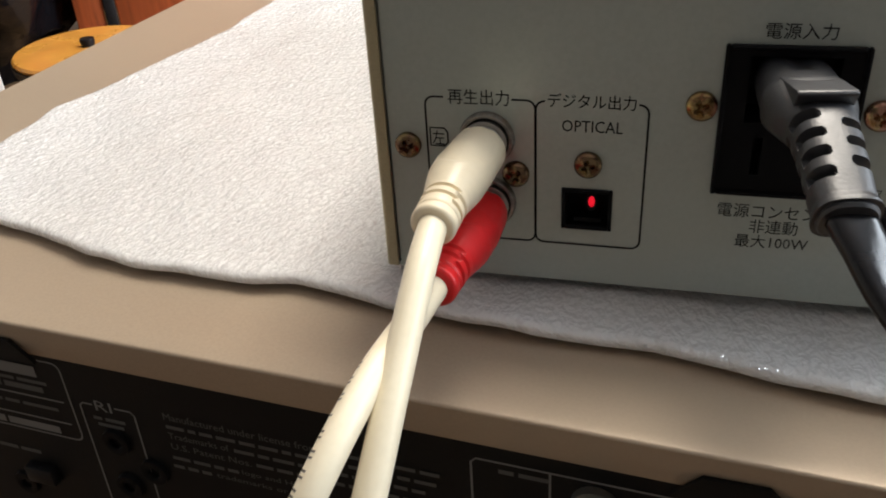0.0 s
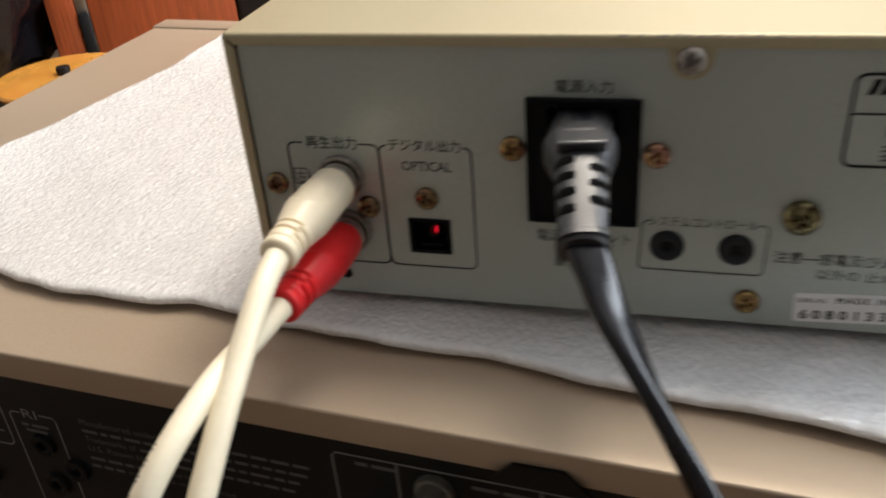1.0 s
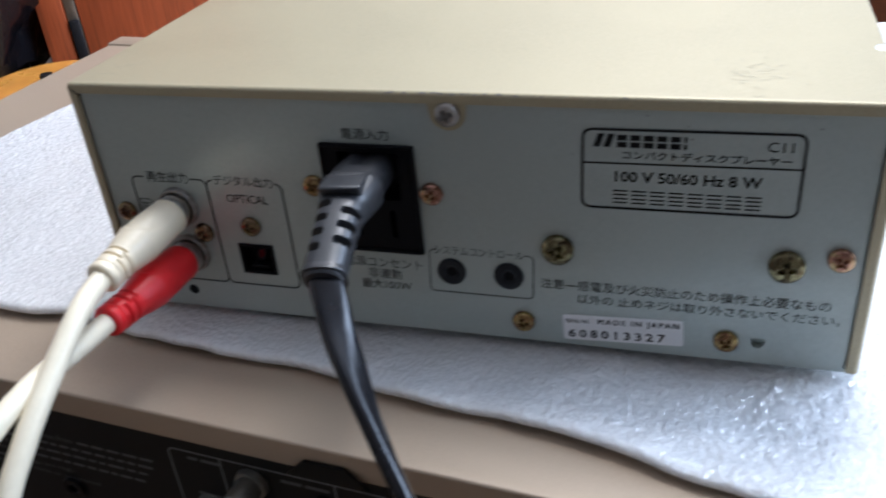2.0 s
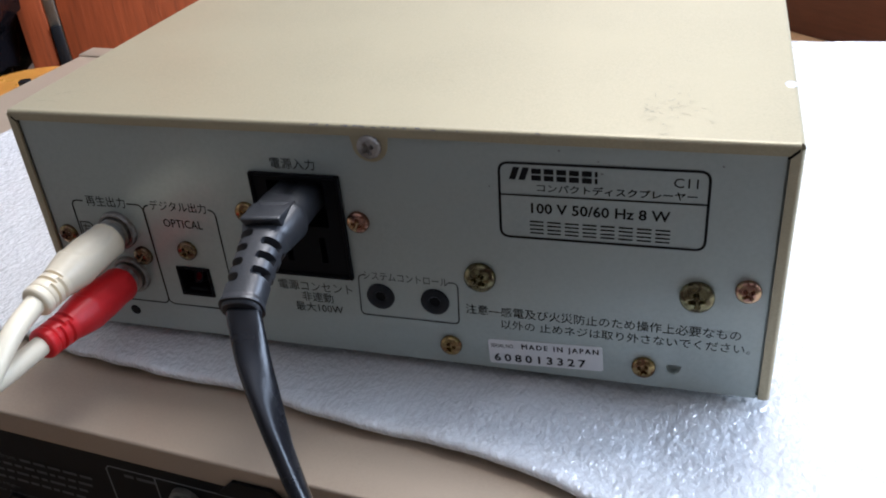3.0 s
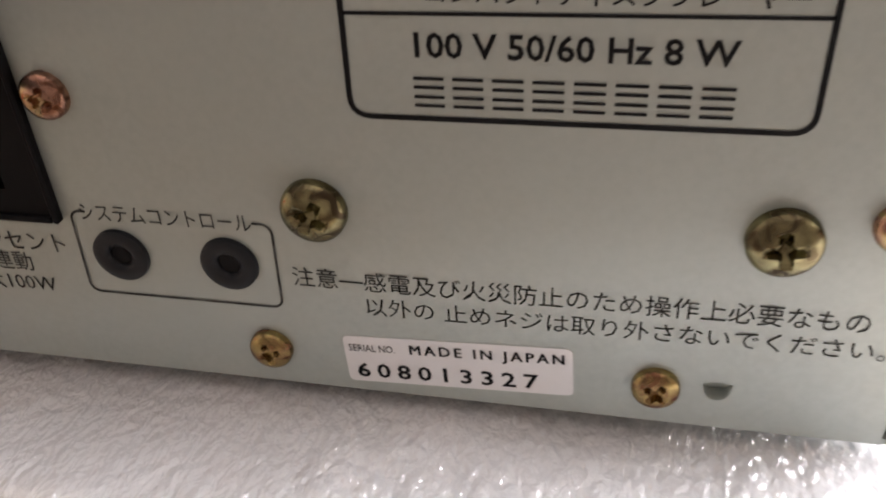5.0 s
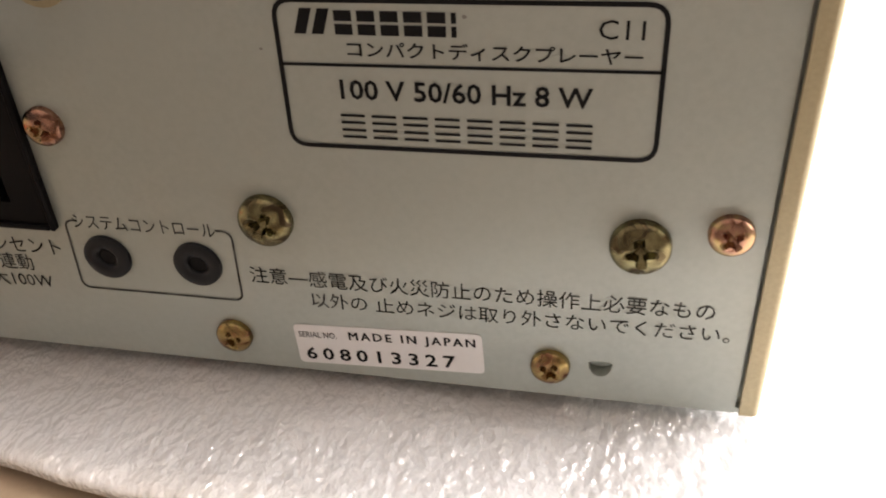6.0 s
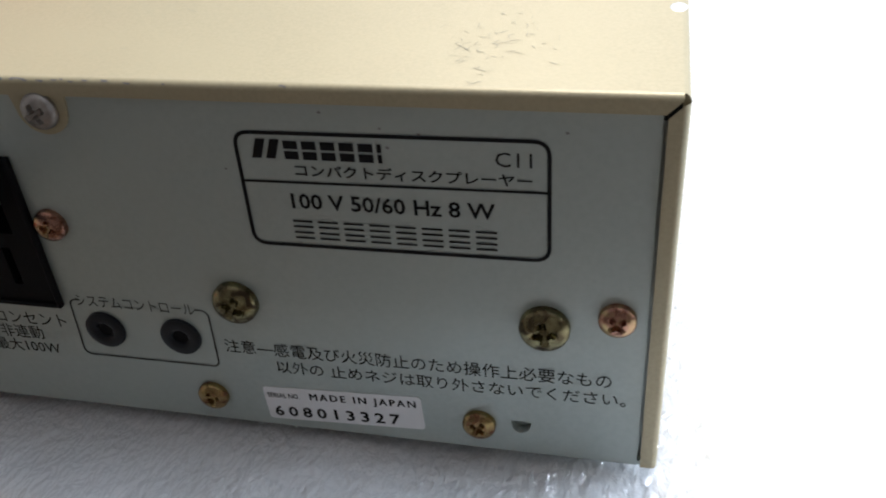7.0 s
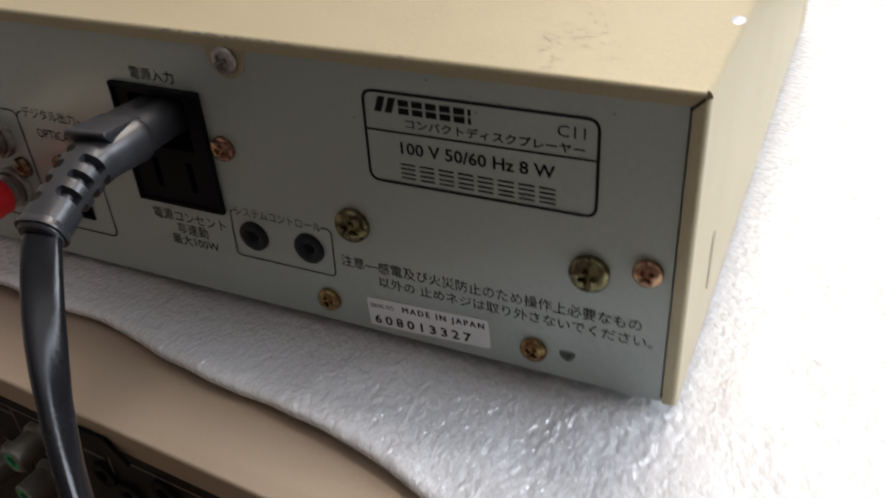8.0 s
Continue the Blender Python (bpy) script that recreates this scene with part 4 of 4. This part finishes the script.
axis = smooth_path([Vector(p) - pw for p in ((0.0903, 0.0054, 0.0581), (0.0911, -0.0109, 0.0593), (0.0930, -0.0247, 0.0595), (0.0943, -0.0350, 0.0572), (0.0953, -0.0432, 0.0543), (0.0960, -0.0472, 0.0528))], 0.0005)
N = len(axis)


def stretch_of(a, b):
    return axis[int(a * (N - 1)):int(b * (N - 1)) + 1]


halfw = table_of([(0, 0.0080), (0.25, 0.0084), (0.40, 0.0084), (0.50, 0.0074), (0.58, 0.0061), (0.64, 0.0057), (0.80, 0.0053), (0.95, 0.0051), (0.975, 0.0055), (1.0, 0.0055)])
halfh = table_of([(0, 0.0060), (0.25, 0.0060), (0.40, 0.0058), (0.50, 0.0053), (0.58, 0.0050), (0.64, 0.0048), (0.80, 0.0046), (0.95, 0.0045), (0.975, 0.0049), (1.0, 0.0049)])


def span(a, b, shrink=0.0, round_ends=0.0):
    def f(s):
        q = a + (b - a) * s
        e = round_ends * (max(0, 1 - s / 0.15) ** 2 + max(0, 1 - (1 - s) / 0.15) ** 2)
        return halfw(q) - shrink - e, halfh(q) - shrink - e, 0
    return f




def top_notch(s, c, sn):
    """A short groove along the middle of the head's upper face."""
    return 0.20 * max(0.0, 1 - abs(c) / 0.22) if sn > 0 and s < 0.62 else 0.0


part("plug", sweep(stretch_of(0, 0.42), span(0, 0.42, 0.0008), 60, 2.9, dent=top_notch), PLUG_RUBBER, power, "black moulded mains plug")
part("grip", sweep(stretch_of(0.355, 0.58), span(0.355, 0.58, 0.0, 0.0003), 44, 2.9), PLUG_RUBBER, power)


def slots(s, c, sn):
    """Two staggered columns of oval slots on the upper and lower face."""
    col, first, count = (c, 0.136, 4) if c > 0 else (-c, 0.236, 3)
    if not 0.16 < col or (abs(sn) < 0.12):
        return 0.0
    for k in range(count):
        d = (s - first - k * 0.195) / 0.050
        e = max(0.0, (0.30 - col) / 0.14) if col < 0.30 else 0.0
        r = math.hypot(d, e)
        if r < 1:
            return 0.42 * min(1.0, (1 - r) / 0.22)
    return 0.0


relief_path = smooth_path([axis[int(q * (N - 1))] for q in np.linspace(0.560, 0.985, 12)], 0.00017)
part("strain_relief", sweep(relief_path, span(0.560, 0.985), 150, 2.8, dent=slots), PLUG_RUBBER, power, "slotted black strain relief")
part("relief_collar", sweep(stretch_of(0.97, 1.0), span(0.97, 1.0, 0.0006, 0.0004), 40, 2.4), PLUG_RUBBER, power)
la = axis[int(0.545 * (N - 1))]
ld = (axis[int(0.60 * (N - 1))] - axis[int(0.46 * (N - 1))]).normalized()
rot = ld.to_track_quat("-Y", "Z").to_matrix().to_4x4()
latch = bmesh.new()
wedge = [(0.0115, 0.0044), (-0.0012, 0.0073), (-0.0018, 0.0071), (-0.0020, 0.0066), (0.0004, 0.0026), (0.0115, 0.0026)]
ends = [[latch.verts.new((x * k, y, z)) for y, z in wedge] for x, k in ((-0.0052, 1.0), (0.0052, 1.0))]
for k in range(6):
    latch.faces.new((ends[0][k], ends[0][(k + 1) % 6], ends[1][(k + 1) % 6], ends[1][k]))
latch.faces.new(ends[0][::-1])
latch.faces.new(ends[1])
bmesh.ops.bevel(latch, geom=latch.edges[:], offset=0.0003, segments=2, affect="EDGES", profile=0.5)
latch.transform(Matrix.Translation(la) @ rot)
part("grip_ledge", latch, PLUG_RUBBER, power)
cordp = smooth_path([Vector(p) - pw for p in ((0.0952, -0.0420, 0.0546), (0.0966, -0.0470, 0.0527), (0.0987, -0.0505, 0.0500), (0.1019, -0.0555, 0.0449), (0.1063, -0.0611, 0.0398), (0.1131, -0.0690, 0.0312), (0.1214, -0.0770, 0.0208), (0.1310, -0.0846, 0.0056), (0.1395, -0.0936, -0.0179), (0.1469, -0.1037, -0.0603), (0.150, -0.112, -0.170), (0.152, -0.116, -0.50), (0.156, -0.140, -0.86), (0.20, -0.21, -0.8972), (0.30, -0.27, -0.8972))], 0.0015)
twist = table_of([(0, 0), (0.006, 4), (0.021, 42), (0.034, 76), (0.046, 88), (0.5, 92), (0.74, 90), (0.80, 0), (1, 0)])
part("cord", sweep(cordp, lambda s: (0.0042, 0.0022, twist(s)), 26, 2.6), CORD_RUBBER, power, "flat black twin cord, twisted")

# ---- the background ----
cab = thing("wooden_cabinet", pose(-0.494, 0.594, TABLE_Z, 0, 0, 35.8), "red-brown wooden cabinet with a steel strip, standing on the table", "cabinet")
part("board", box(-0.034, -0.0065, 0.0, 0.02, 0.0, 0.62, 0.002), WOOD, cab)
part("board", box(0.0065, 0.158, 0.004, 0.022, 0.0, 0.62, 0.002), WOOD, cab)
part("side_board", box(-0.034, -0.016, 0.0205, 0.25, 0.0, 0.62, 0.002), WOOD, cab)
part("back_board", box(-0.034, 0.158, 0.2505, 0.262, 0.0, 0.62, 0.002), WOOD, cab)
part("metal_strip", box(-0.0060, 0.0060, 0.003, 0.015, 0.0, 0.62, 0.0015), DULL_NICKEL, cab, "grey steel strip between the boards")
part("bracket", box(-0.0055, 0.0055, -0.004, 0.0025, 0.0, 0.085, 0.002), BLACK_PLASTIC, cab)

pot = thing("round_tin", pose(-0.413, 0.441, TABLE_Z), "black round tin with an amber lid and black knob", "tin")
part("body", lathe([(0, 0.001), (0.052, 0.001), (0.054, 0.004), (0.056, 0.058), (0.062, 0.063), (0.063, 0.070), (0, 0.070)], n=48), BLACK_PLASTIC, pot)
lid = part("lid", lathe([(0.0612, 0.0702), (0.0620, 0.0725), (0.0604, 0.0745), (0.054, 0.0752), (0.03, 0.0755), (0, 0.0757)], n=48), AMBER, pot, "amber yellow lid")
part("knob", lathe([(0.0058, 0.0753), (0.0055, 0.0765), (0.0063, 0.0795), (0.0058, 0.0822), (0, 0.0827)], n=24), BLACK_PLASTIC, lid, "black knob")
ruler = thing("plastic_ruler", pose(-0.4525, 0.361, TABLE_Z, 0, 0, 43), "white plastic ruler leaning beside the round tin", "ruler")
part("blade", box(-0.011, 0.011, -0.0015, 0.0015, 0.0008, 0.122, 0.001), WHITE_PLASTIC, ruler)


def crumpled(name, centre, size, seed, mat, label, category):
    own = bmesh.new()
    bmesh.ops.create_icosphere(own, subdivisions=5, radius=1.0)
    for v in own.verts:
        d = v.co.normalized()
        k = 1 + 0.22 * noise.noise(d * 1.7 + Vector((seed, 0, 0))) + 0.16 * (abs(noise.noise(d * 4.1 + Vector((0, seed, 0)))) - 0.2) + 0.06 * abs(noise.noise(d * 11 + Vector((0, 0, seed))))
        v.co = Vector((d.x * size[0] * k, d.y * size[1] * k, max(d.z * size[2] * k, -size[2] * 0.8) + size[2] * 0.8))
    ob = piece(name, own, mat, label, category)
    ob.location = centre
    return ob


crumpled("plastic_bag", (-0.664, 0.557, TABLE_Z), (0.152, 0.15, 0.25), 2.3, BAG, "crumpled glossy black plastic bag on the table", "bag")
dark = thing("dark_case", pose(-0.494, 0.594, TABLE_Z, 0, 0, 35.8), "dark grey equipment case beside the wooden cabinet", "case")
part("body", box(0.162, 0.348, 0.02, 0.20, 0.006, 0.30, 0.006), BLACK_PLASTIC, dark)
cf = mesh_of("foot", lathe([(0, 0), (0.008, 0), (0.009, 0.006), (0, 0.006)]), BLACK_PLASTIC)
for fx, fy in ((0.165, 0.04), (0.32, 0.04), (0.165, 0.18), (0.32, 0.18)):
    part("foot", cf, BLACK_PLASTIC, dark).location = (fx, fy, 0)
crate = thing("brown_box", pose(0.281, 0.870, TABLE_Z, 0, 0, -43), "dark reddish brown wooden box on the table", "box")
part("front_board", box(-0.30, 0.30, 0, 0.015, 0, 0.30, 0.002), DARK_WOOD, crate)
part("side_board", box(-0.30, -0.285, 0.0155, 0.20, 0, 0.30, 0.002), DARK_WOOD, crate)
part("side_board", box(0.285, 0.30, 0.0155, 0.20, 0, 0.30, 0.002), DARK_WOOD, crate)
part("back_board", box(-0.30, 0.30, 0.2005, 0.215, 0, 0.30, 0.002), DARK_WOOD, crate)
part("lid", box(-0.302, 0.302, -0.002, 0.217, 0.3005, 0.315, 0.002), DARK_WOOD, crate)
